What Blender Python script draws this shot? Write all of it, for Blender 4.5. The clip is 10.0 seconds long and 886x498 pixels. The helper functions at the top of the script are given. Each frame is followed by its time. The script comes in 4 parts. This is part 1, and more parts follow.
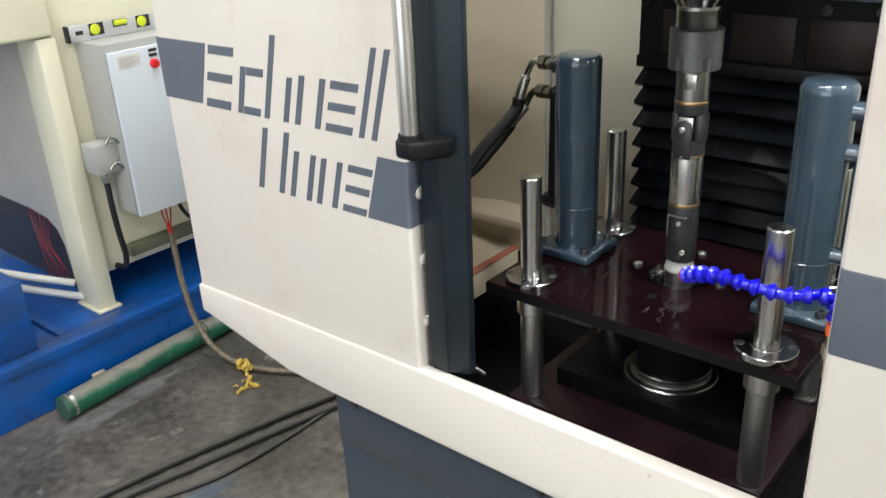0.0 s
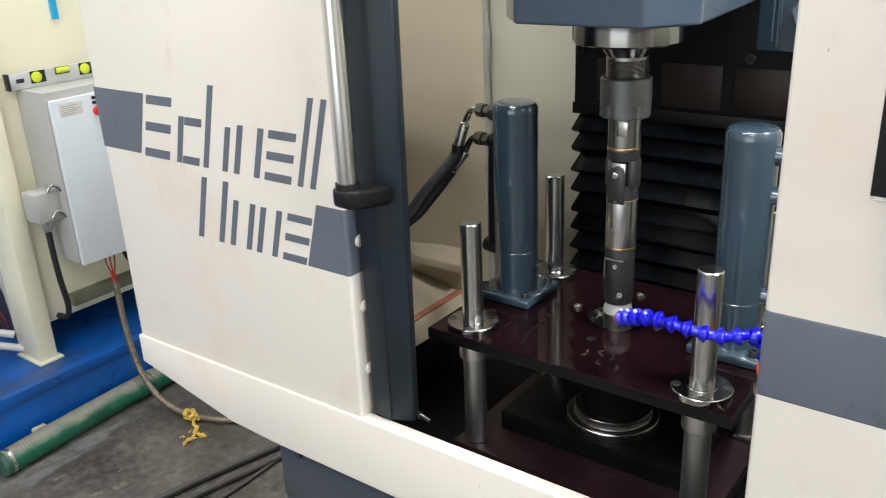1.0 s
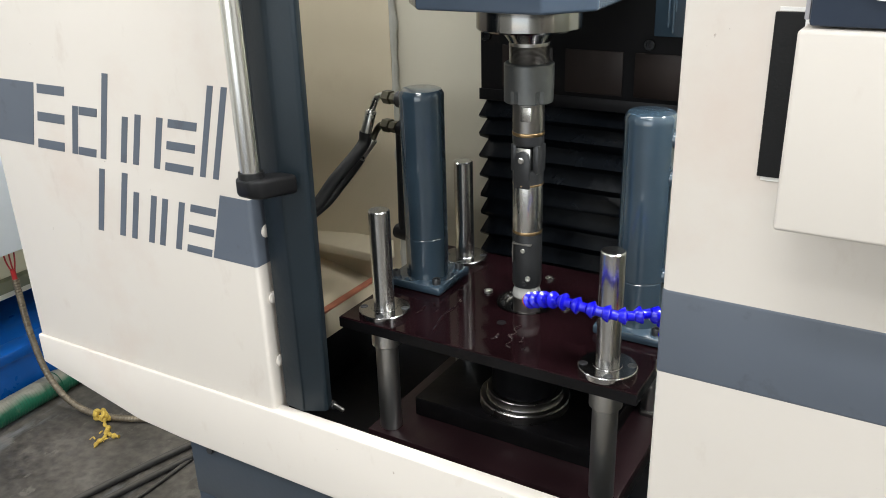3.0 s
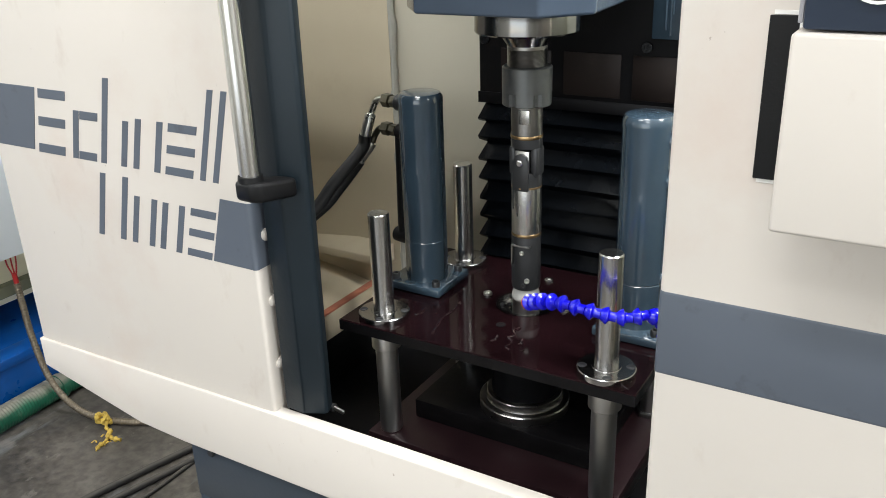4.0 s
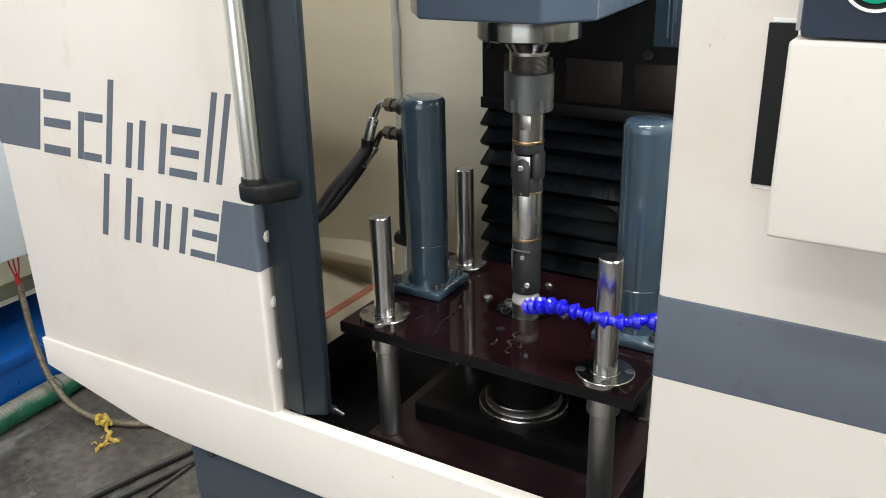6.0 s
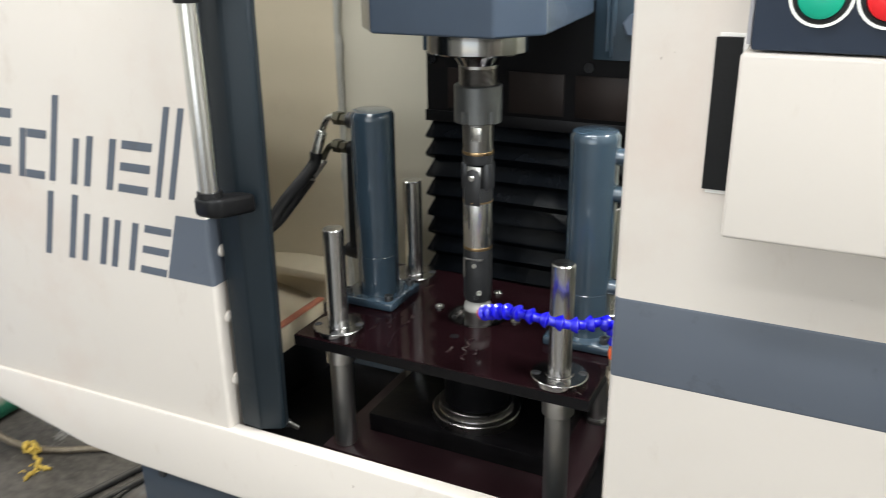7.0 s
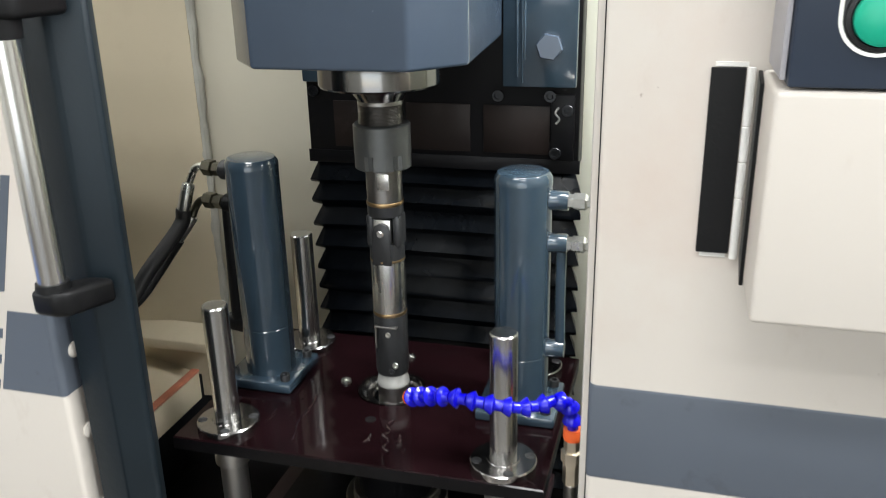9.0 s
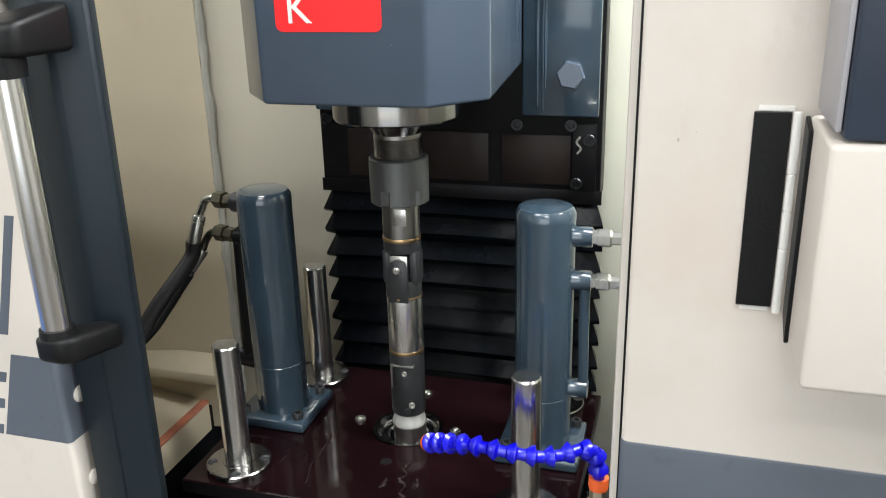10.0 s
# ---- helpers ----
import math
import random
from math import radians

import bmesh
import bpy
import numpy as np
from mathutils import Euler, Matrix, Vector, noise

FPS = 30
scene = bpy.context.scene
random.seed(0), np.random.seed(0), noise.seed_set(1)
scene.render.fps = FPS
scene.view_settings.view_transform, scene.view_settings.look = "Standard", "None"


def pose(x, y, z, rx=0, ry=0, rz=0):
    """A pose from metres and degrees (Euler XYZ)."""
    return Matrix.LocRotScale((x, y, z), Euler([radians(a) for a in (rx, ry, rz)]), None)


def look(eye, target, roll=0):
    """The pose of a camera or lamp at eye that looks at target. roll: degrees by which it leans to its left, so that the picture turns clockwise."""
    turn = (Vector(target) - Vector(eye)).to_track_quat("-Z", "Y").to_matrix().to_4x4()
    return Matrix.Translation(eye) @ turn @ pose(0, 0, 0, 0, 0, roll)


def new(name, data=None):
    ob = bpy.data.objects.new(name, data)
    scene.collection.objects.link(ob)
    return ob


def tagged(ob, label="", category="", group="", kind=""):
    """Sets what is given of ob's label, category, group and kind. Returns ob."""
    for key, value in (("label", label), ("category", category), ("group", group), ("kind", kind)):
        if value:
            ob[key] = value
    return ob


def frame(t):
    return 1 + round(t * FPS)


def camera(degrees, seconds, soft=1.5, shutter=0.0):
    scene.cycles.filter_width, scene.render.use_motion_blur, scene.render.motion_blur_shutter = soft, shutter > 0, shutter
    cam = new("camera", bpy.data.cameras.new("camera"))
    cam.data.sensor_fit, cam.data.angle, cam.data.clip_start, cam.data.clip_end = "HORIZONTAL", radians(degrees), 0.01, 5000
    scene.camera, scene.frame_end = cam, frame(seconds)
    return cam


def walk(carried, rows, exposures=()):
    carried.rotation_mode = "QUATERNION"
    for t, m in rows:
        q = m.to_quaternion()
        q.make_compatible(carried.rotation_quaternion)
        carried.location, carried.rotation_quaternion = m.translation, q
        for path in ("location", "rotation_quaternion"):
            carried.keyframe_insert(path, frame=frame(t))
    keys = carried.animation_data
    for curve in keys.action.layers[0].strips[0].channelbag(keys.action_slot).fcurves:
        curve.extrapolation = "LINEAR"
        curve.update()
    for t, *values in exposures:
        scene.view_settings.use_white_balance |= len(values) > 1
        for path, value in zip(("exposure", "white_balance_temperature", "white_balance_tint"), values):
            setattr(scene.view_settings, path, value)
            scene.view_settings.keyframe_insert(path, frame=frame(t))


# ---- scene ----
cam = camera(55.40, 10.0, soft=0.95, shutter=0.5)
PATH = [
    (0, (0.4073, -0.6793, 1.4793), (-0.7843, 0.7039, 0.6626), -2.92),
    (0.5, (0.4184, -0.6748, 1.4857), (-0.7451, 0.7676, 0.7336), -2.67),
    (1, (0.4229, -0.6698, 1.4861), (-0.7045, 0.8117, 0.7552), -2.53),
    (1.5, (0.4248, -0.6647, 1.4854), (-0.6436, 0.8551, 0.7445), -2.51),
    (2, (0.4263, -0.6619, 1.4826), (-0.5763, 0.8952, 0.7274), -1.84),
    (2.5, (0.4298, -0.6617, 1.4830), (-0.5368, 0.9130, 0.7176), -1.51),
    (4, (0.4379, -0.6642, 1.4858), (-0.5299, 0.9135, 0.7279), -1.98),
    (4.5, (0.4380, -0.6646, 1.4847), (-0.5344, 0.9126, 0.7317), -1.71),
    (5, (0.4370, -0.6678, 1.4845), (-0.5343, 0.9123, 0.7363), -1.15),
    (6.5, (0.4442, -0.6740, 1.4862), (-0.5236, 0.9126, 0.7472), -1.76),
    (7, (0.4208, -0.7025, 1.4878), (-0.4040, 0.9725, 0.7707), -0.79),
    (7.5, (0.3607, -0.7377, 1.4768), (-0.1820, 1.0493, 0.7612), -1.14),
    (8, (0.3152, -0.7558, 1.4728), (-0.0445, 1.0631, 0.7229), 1.36),
    (8.5, (0.2896, -0.6847, 1.4853), (-0.1221, 1.1328, 0.7592), 1.54),
    (9, (0.2989, -0.5634, 1.4840), (-0.2167, 1.2399, 0.7894), -1.29),
    (9.5, (0.2911, -0.5323, 1.4918), (-0.2496, 1.2619, 0.7928), -2.76),
    (10, (0.2797, -0.5285, 1.4984), (-0.2594, 1.2772, 0.8284), -1.50),
]
walk(cam, [(t, look(eye, target, roll)) for t, eye, target, roll in PATH])

# ---- light ----
world = bpy.data.worlds.new("world")
scene.world = world
world.use_nodes = True
wn = world.node_tree.nodes
sky = wn.new("ShaderNodeTexSky")
sky.sky_type = "NISHITA"
sky.sun_disc = False
sky.sun_elevation = radians(40)
sky.sun_rotation = radians(200)
world.node_tree.links.new(sky.outputs[0], wn["Background"].inputs[0])
wn["Background"].inputs[1].default_value = 0.12
scene.view_settings.exposure = 0.0


def area_lamp(name, m, sx, sy, watts, colour=(1.0, 0.96, 0.9)):
    data = bpy.data.lights.new(name, "AREA")
    data.shape, data.size, data.size_y, data.energy, data.color = "RECTANGLE", sx, sy, watts, colour
    ob = new(name, data)
    ob.matrix_basis = m
    return ob


HALL = (-4.2, 4.5, -4.5, 3.2, 4.2)      # x0, x1, y0, y1, ceiling height
# x, y, height, watts; unseen lamps added for light, the low one for the chamber
ADDED_LAMPS = [(-1.3, -2.4, 3.80, 34), (0.35, -1.9, 3.80, 58), (1.25, 0.12, 2.50, 85), (-1.30, 0.95, 3.80, 46), (-3.1, -0.8, 3.80, 33), (0.9, -3.2, 3.80, 30)]
for lx, ly, lz, watts in ADDED_LAMPS:
    area_lamp("added_hall_light", pose(lx, ly, lz), 1.5, 0.30, watts, (0.965, 0.99, 1.0))
# daylight through a wide gate and two long windows, all unseen and added
area_lamp("added_gate_light", look((0.5, -4.35, 1.8), (0.1, 0.2, 1.2)), 3.0, 2.8, 56, (0.93, 0.98, 1.0))
area_lamp("added_west_light", look((-4.05, -1.3, 2.5), (0, 0.2, 1.2)), 2.6, 1.5, 55, (0.95, 0.98, 1.0))

area_lamp("added_east_light", look((4.38, -1.2, 3.1), (0.1, 0.2, 1.4)), 2.0, 1.4, 150, (0.95, 0.99, 1.0))


# ---- materials ----
def mat(name, base, rough=0.5, metal=0.0, vary=0.06, scale=6.0, bump=0.0, bump_scale=80.0, grain=0.0, coat=0.0, spots=0.0,
        spot_colour=(0.1, 0.08, 0.06), stretch=(1, 1, 1), rough_vary=0.08, spec=0.5):
    m = bpy.data.materials.new(name)
    m.use_nodes = True
    nt = m.node_tree
    n, link = nt.nodes, nt.links
    p = n["Principled BSDF"]
    p.inputs["Metallic"].default_value = metal
    p.inputs["Coat Weight"].default_value = coat
    p.inputs["Specular IOR Level"].default_value = spec
    p.inputs["Coat Roughness"].default_value = 0.06
    tc = n.new("ShaderNodeTexCoord")
    mp = n.new("ShaderNodeMapping")
    mp.inputs["Scale"].default_value = stretch
    link.new(tc.outputs["Object"], mp.inputs[0])
    big = n.new("ShaderNodeTexNoise")
    big.inputs["Scale"].default_value, big.inputs["Detail"].default_value = scale, 5
    fine = n.new("ShaderNodeTexNoise")
    fine.inputs["Scale"].default_value, fine.inputs["Detail"].default_value = bump_scale, 4
    for t in (big, fine):
        link.new(mp.outputs[0], t.inputs["Vector"])
    mix = n.new("ShaderNodeMix")
    mix.data_type = "RGBA"
    mix.inputs[6].default_value = (*[max(0, c * (1 - vary)) for c in base], 1)
    mix.inputs[7].default_value = (*[min(1, c * (1 + vary)) for c in base], 1)
    add = n.new("ShaderNodeMath")
    add.operation = "MULTIPLY_ADD"
    link.new(fine.outputs[0], add.inputs[0])
    add.inputs[1].default_value = grain
    link.new(big.outputs[0], add.inputs[2])
    ramp = n.new("ShaderNodeMapRange")
    ramp.inputs[1].default_value, ramp.inputs[2].default_value = 0.3 + grain * 0.5, 0.7 + grain * 0.5
    link.new(add.outputs[0], ramp.inputs[0])
    link.new(ramp.outputs[0], mix.inputs[0])
    out = mix.outputs[2]
    if spots:
        sp = n.new("ShaderNodeTexNoise")
        sp.inputs["Scale"].default_value, sp.inputs["Detail"].default_value = scale * 2.3, 8
        sp.inputs["Roughness"].default_value = 0.7
        link.new(mp.outputs[0], sp.inputs["Vector"])
        sr = n.new("ShaderNodeMapRange")
        sr.inputs[1].default_value, sr.inputs[2].default_value = 0.56, 0.72
        sr.inputs[4].default_value = spots
        link.new(sp.outputs[0], sr.inputs[0])
        m2 = n.new("ShaderNodeMix")
        m2.data_type = "RGBA"
        link.new(sr.outputs[0], m2.inputs[0])
        link.new(out, m2.inputs[6])
        m2.inputs[7].default_value = (*spot_colour, 1)
        out = m2.outputs[2]
    link.new(out, p.inputs["Base Color"])
    rr = n.new("ShaderNodeMapRange")
    rr.inputs[3].default_value, rr.inputs[4].default_value = max(0.02, rough - rough_vary), min(1, rough + rough_vary)
    link.new(big.outputs[0], rr.inputs[0])
    link.new(rr.outputs[0], p.inputs["Roughness"])
    if bump:
        b = n.new("ShaderNodeBump")
        b.inputs["Strength"].default_value, b.inputs["Distance"].default_value = bump, 0.002
        link.new(fine.outputs[0], b.inputs["Height"])
        link.new(b.outputs[0], p.inputs["Normal"])
    return m


CREAM = mat("cream_paint", (0.60, 0.553, 0.500), 0.52, spec=0.25, vary=0.025, scale=3, bump=0.05, bump_scale=160, spots=0.06, spot_colour=(0.5, 0.38, 0.28))
CREAM_IN = mat("cream_paint_inside", (0.64, 0.56, 0.41), 0.42, vary=0.05, scale=4, bump=0.05, bump_scale=120, spots=0.12, spot_colour=(0.42, 0.30, 0.2))
# tan inside paint, its albedo lowered for the shade beside the slide
SHADED_TAN = mat("shaded_tan_inside_paint", (0.55, 0.515, 0.415), 0.40, vary=0.05, scale=4, bump=0.05, bump_scale=120, spots=0.12, spot_colour=(0.42, 0.34, 0.22))
SEAM = mat("seam_sealant", (0.46, 0.45, 0.40), 0.5, vary=0.15, scale=20)
# paler copy of the inside paint, with the light on it put into colour
LIT_IN = mat("lit_inside_paint", (0.68, 0.68, 0.57), 0.40, vary=0.05, scale=4, bump=0.05, bump_scale=120, spots=0.12, spot_colour=(0.42, 0.36, 0.25))
BAND = mat("grey_band_paint", (0.084, 0.098, 0.122), 0.5, vary=0.05, scale=8)
SLATE = mat("slate_blue_paint", (0.027, 0.038, 0.051), 0.36, vary=0.08, scale=7, bump=0.05, bump_scale=150, coat=0.2)
DOOR_SLATE = mat("door_slate_paint", (0.0090, 0.0145, 0.0190), 0.42, vary=0.15, scale=7, bump=0.10, bump_scale=150, spec=0.28)
SLATE_GLOSS = mat("glossy_slate_paint", (0.030, 0.050, 0.070), 0.17, vary=0.12, scale=14, bump=0.14, bump_scale=38, coat=0.8)
HEAD = mat("head_slate_paint", (0.052, 0.073, 0.106), 0.26, vary=0.08, scale=9, bump=0.03, bump_scale=50, coat=0.5, rough_vary=0.04)
STEEL = mat("ground_steel", (0.56, 0.555, 0.54), 0.25, 1.0, vary=0.08, scale=10, bump=0.04, bump_scale=220, stretch=(1, 1, 0.15))
STEEL_DARK = mat("oiled_steel", (0.30, 0.29, 0.28), 0.30, 1.0, vary=0.15, scale=22, bump=0.05, bump_scale=160)
CHROME = mat("satin_chrome", (0.74, 0.73, 0.71), 0.20, 1.0, vary=0.03, scale=10, stretch=(1, 1, 0.1))
NUT_GREY = mat("phosphated_nut", (0.125, 0.130, 0.130), 0.42, 0.85, vary=0.18, scale=30, bump=0.08, bump_scale=200)
PLATE_STEEL = mat("turned_steel_face", (0.36, 0.35, 0.345), 0.17, 1.0, vary=0.12, scale=30, bump=0.05, bump_scale=240, spots=0.25, spot_colour=(0.16, 0.13, 0.12))
FLANGE = mat("oiled_ground_flange", (0.21, 0.207, 0.205), 0.17, 1.0, vary=0.25, scale=14, bump=0.03, bump_scale=160, stretch=(1, 1, 0.2))
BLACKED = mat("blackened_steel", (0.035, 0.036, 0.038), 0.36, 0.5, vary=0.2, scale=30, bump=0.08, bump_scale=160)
SCREW_BLACK = mat("black_oiled_screw", (0.020, 0.021, 0.023), 0.22, 0.6, vary=0.2, scale=40)
LEG_STEEL = mat("brushed_leg_steel", (0.62, 0.61, 0.595), 0.34, 1.0, vary=0.15, scale=14, bump=0.05, bump_scale=200, stretch=(1, 1, 0.12))
BRONZE = mat("bronze_ring", (0.42, 0.29, 0.155), 0.32, 1.0, vary=0.1, scale=40)
BRASS = mat("brass", (0.62, 0.55, 0.44), 0.3, 1.0, vary=0.15, scale=40)
MAROON = mat("oiled_maroon_plate", (0.0068, 0.0024, 0.0031), 0.09, 0.0, vary=0.40, scale=9, bump=0.04, bump_scale=60, coat=0.0, rough_vary=0.07, spec=0.17, spots=0.25, spot_colour=(0.024, 0.010, 0.012))
MAROON_LIGHTER = mat("lighter_rough_maroon", (0.017, 0.0075, 0.0092), 0.34, 0.0, vary=0.3, scale=12, bump=0.10, bump_scale=120, spec=0.3, stretch=(1, 0.25, 1), spots=0.3, spot_colour=(0.035, 0.018, 0.02))
OIL_GLINT = mat("oil_glint_gloss", (0.012, 0.005, 0.006), 0.04, 0.0, vary=0.1, scale=20, rough_vary=0.0, spec=0.6, coat=1.0)
MAROON_EDGE = mat("black_plate_edge", (0.0045, 0.0042, 0.0047), 0.34, 0.0, vary=0.3, scale=30, bump=0.15, spec=0.14, spots=0.2, spot_colour=(0.03, 0.022, 0.022))
BELLOWS = mat("black_bellows_rubber", (0.0022, 0.0029, 0.0040), 0.20, vary=0.35, scale=14, bump=0.2, bump_scale=36, spec=0.13, rough_vary=0.14)
BLACK_PLATE = mat("black_cover_plate", (0.0055, 0.0055, 0.0062), 0.36, spec=0.12, vary=0.25, scale=9, bump=0.05, spots=0.15, spot_colour=(0.05, 0.04, 0.035))
PLASTIC = mat("black_plastic", (0.005, 0.005, 0.0054), 0.44, vary=0.15, scale=20, bump=0.10, bump_scale=300, spec=0.22)
RUBBER = mat("hose_rubber", (0.014, 0.014, 0.015), 0.5, vary=0.15, scale=40, bump=0.1, bump_scale=200)
BLUE_HOSE = mat("blue_segment_plastic", (0.003, 0.002, 0.42), 0.20, vary=0.15, scale=60, coat=0.2)
ORANGE = mat("orange_plastic", (0.80, 0.13, 0.03), 0.35, vary=0.05)
COLLAR = mat("grey_white_collar", (0.28, 0.275, 0.26), 0.4, vary=0.2, scale=60)
WHITE = mat("white_plastic", (0.78, 0.76, 0.72), 0.4, vary=0.03)
ZINC = mat("zinc_plated", (0.62, 0.62, 0.58), 0.28, 1.0, vary=0.08, scale=40)
OLIVE_ZINC = mat("yellow_zinc", (0.115, 0.108, 0.080), 0.35, 0.9, vary=0.15, scale=60)
GREEN_BTN = mat("green_button", (0.004, 0.36, 0.22), 0.35, vary=0.05)
RED_BTN = mat("red_button", (0.75, 0.015, 0.02), 0.35, vary=0.05)
RED_LABEL = mat("red_label", (0.85, 0.012, 0.016), 0.4, vary=0.03)
NAVY = mat("navy_panel_paint", (0.020, 0.030, 0.050), 0.4, vary=0.08, scale=10, bump=0.04, bump_scale=260)
RED_PRIMER = mat("red_primer", (0.55, 0.20, 0.12), 0.6, vary=0.2, scale=30)
BLUE_PAINT = mat("blue_machine_paint", (0.003, 0.088, 0.37), 0.30, vary=0.15, scale=6, bump=0.08, bump_scale=60, spots=0.15, spot_colour=(0.01, 0.03, 0.12))
PALE = mat("pale_cream_machine", (0.80, 0.76, 0.58), 0.45, vary=0.05, scale=4, bump=0.04, spots=0.1, spot_colour=(0.45, 0.4, 0.3))
BOX_GREY = mat("cabinet_grey", (0.70, 0.75, 0.80), 0.4, vary=0.03, scale=8)
BOX_SIDE = mat("cabinet_side_grey", (0.44, 0.44, 0.42), 0.4, vary=0.05, scale=8)
ALU = mat("level_aluminium", (0.66, 0.67, 0.68), 0.42, 0.6, vary=0.05)
VIAL = mat("yellow_vial", (0.65, 0.75, 0.03), 0.25, vary=0.05)
GREEN_HOSE = mat("green_suction_hose", (0.008, 0.105, 0.058), 0.42, vary=0.2, scale=8, spots=0.3, spot_colour=(0.30, 0.31, 0.26))
CONDUIT = mat("conduit_steel", (0.20, 0.165, 0.12), 0.45, 0.6, vary=0.2, scale=60)
RED_WIRE = mat("red_wire", (0.40, 0.02, 0.02), 0.4)
YELLOW_RAG = mat("yellow_cord", (0.55, 0.38, 0.07), 0.75, vary=0.25, scale=60)
FLOOR = mat("oily_concrete", (0.086, 0.076, 0.066), 0.5, vary=0.5, scale=3.2, grain=0.75, bump=0.6, bump_scale=34, spots=0.5, spot_colour=(0.20, 0.185, 0.165), rough_vary=0.25)


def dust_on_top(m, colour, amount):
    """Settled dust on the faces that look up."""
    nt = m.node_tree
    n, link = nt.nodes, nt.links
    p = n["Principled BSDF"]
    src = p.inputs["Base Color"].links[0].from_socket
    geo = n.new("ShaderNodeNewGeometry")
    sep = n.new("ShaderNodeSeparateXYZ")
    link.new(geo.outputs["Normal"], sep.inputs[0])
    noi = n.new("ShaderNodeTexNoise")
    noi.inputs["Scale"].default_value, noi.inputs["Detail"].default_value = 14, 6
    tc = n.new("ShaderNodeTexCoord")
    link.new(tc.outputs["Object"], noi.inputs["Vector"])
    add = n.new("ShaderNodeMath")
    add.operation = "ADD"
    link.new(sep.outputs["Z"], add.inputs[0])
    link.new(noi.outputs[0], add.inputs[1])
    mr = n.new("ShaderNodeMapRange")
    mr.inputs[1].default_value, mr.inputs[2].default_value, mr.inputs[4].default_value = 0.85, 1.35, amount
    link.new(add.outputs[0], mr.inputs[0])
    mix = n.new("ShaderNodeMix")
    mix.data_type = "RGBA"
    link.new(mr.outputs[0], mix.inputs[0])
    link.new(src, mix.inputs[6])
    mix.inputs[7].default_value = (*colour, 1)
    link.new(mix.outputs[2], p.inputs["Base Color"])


def scuffs(m, colour, scale, amount, stretch=(1, 1, 1), lo=0.60, hi=0.74):
    """Soft stains or scuffs of a second colour over a paint."""
    nt = m.node_tree
    n, link = nt.nodes, nt.links
    p = n["Principled BSDF"]
    src = p.inputs["Base Color"].links[0].from_socket
    tc = n.new("ShaderNodeTexCoord")
    mp = n.new("ShaderNodeMapping")
    mp.inputs["Scale"].default_value = stretch
    mp.inputs["Rotation"].default_value = (0, 0, radians(35))
    mp.inputs["Location"].default_value = (3.1, 1.7, 0.4)
    noi = n.new("ShaderNodeTexNoise")
    noi.inputs["Scale"].default_value, noi.inputs["Detail"].default_value = scale, 7
    noi.inputs["Roughness"].default_value = 0.62
    link.new(tc.outputs["Object"], mp.inputs[0])
    link.new(mp.outputs[0], noi.inputs["Vector"])
    mr = n.new("ShaderNodeMapRange")
    mr.inputs[1].default_value, mr.inputs[2].default_value, mr.inputs[4].default_value = lo, hi, amount
    link.new(noi.outputs[0], mr.inputs[0])
    mix = n.new("ShaderNodeMix")
    mix.data_type = "RGBA"
    link.new(mr.outputs[0], mix.inputs[0])
    link.new(src, mix.inputs[6])
    mix.inputs[7].default_value = (*colour, 1)
    link.new(mix.outputs[2], p.inputs["Base Color"])


scuffs(CREAM, (0.50, 0.35, 0.28), 4.0, 0.30, (1, 1, 1), 0.55, 0.74)
scuffs(CREAM, (0.40, 0.31, 0.25), 20.0, 0.22, (1, 1, 0.5), 0.61, 0.72)
scuffs(CREAM, (0.22, 0.17, 0.13), 55.0, 0.55, (1, 1, 1), 0.715, 0.735)
scuffs(CREAM_IN, (0.40, 0.28, 0.17), 3.0, 0.35, (1, 1, 0.3))
scuffs(SHADED_TAN, (0.45, 0.36, 0.22), 4.0, 0.3, (1, 1, 0.3))
scuffs(LIT_IN, (0.50, 0.44, 0.30), 5.0, 0.25, (1, 1, 0.3))
scuffs(FLOOR, (0.20, 0.21, 0.22), 5.0, 0.6, (1, 0.22, 1), 0.58, 0.64)
scuffs(FLOOR, (0.21, 0.19, 0.17), 13.0, 0.5, (1, 0.8, 1), 0.62, 0.67)
scuffs(FLOOR, (0.028, 0.022, 0.018), 5.0, 0.7, (0.6, 1, 1), 0.56, 0.70)
scuffs(FLOOR, (0.30, 0.29, 0.27), 9.0, 0.5, (1, 0.35, 1), 0.66, 0.70)
scuffs(FLOOR, (0.06, 0.11, 0.17), 3.5, 0.5, (1, 0.5, 1), 0.62, 0.70)
scuffs(NUT_GREY, (0.05, 0.048, 0.045), 38.0, 0.7, (1, 1, 0.5), 0.56, 0.66)
scuffs(BAND, (0.06, 0.066, 0.078), 30.0, 0.4, (1, 1, 1), 0.60, 0.66)
scuffs(BLUE_PAINT, (0.03, 0.05, 0.09), 4.0, 0.75, (1, 0.5, 1), 0.52, 0.70)
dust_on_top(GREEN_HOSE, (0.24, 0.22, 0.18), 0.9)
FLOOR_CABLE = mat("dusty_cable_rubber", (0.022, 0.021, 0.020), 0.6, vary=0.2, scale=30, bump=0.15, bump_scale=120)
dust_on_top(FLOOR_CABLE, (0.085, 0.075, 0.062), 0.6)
WALL = mat("hall_wall_plaster", (0.68, 0.67, 0.62), 0.8, vary=0.06, scale=2, bump=0.1)
CEIL = mat("ceiling_sheet", (0.5, 0.5, 0.5), 0.7, vary=0.05, scale=1.5)
LAMP_GLOW = bpy.data.materials.new("lamp_glow")
LAMP_GLOW.use_nodes = True
_p = LAMP_GLOW.node_tree.nodes["Principled BSDF"]
_p.inputs["Emission Color"].default_value = (1, 0.96, 0.9, 1)
_p.inputs["Emission Strength"].default_value = 6.0


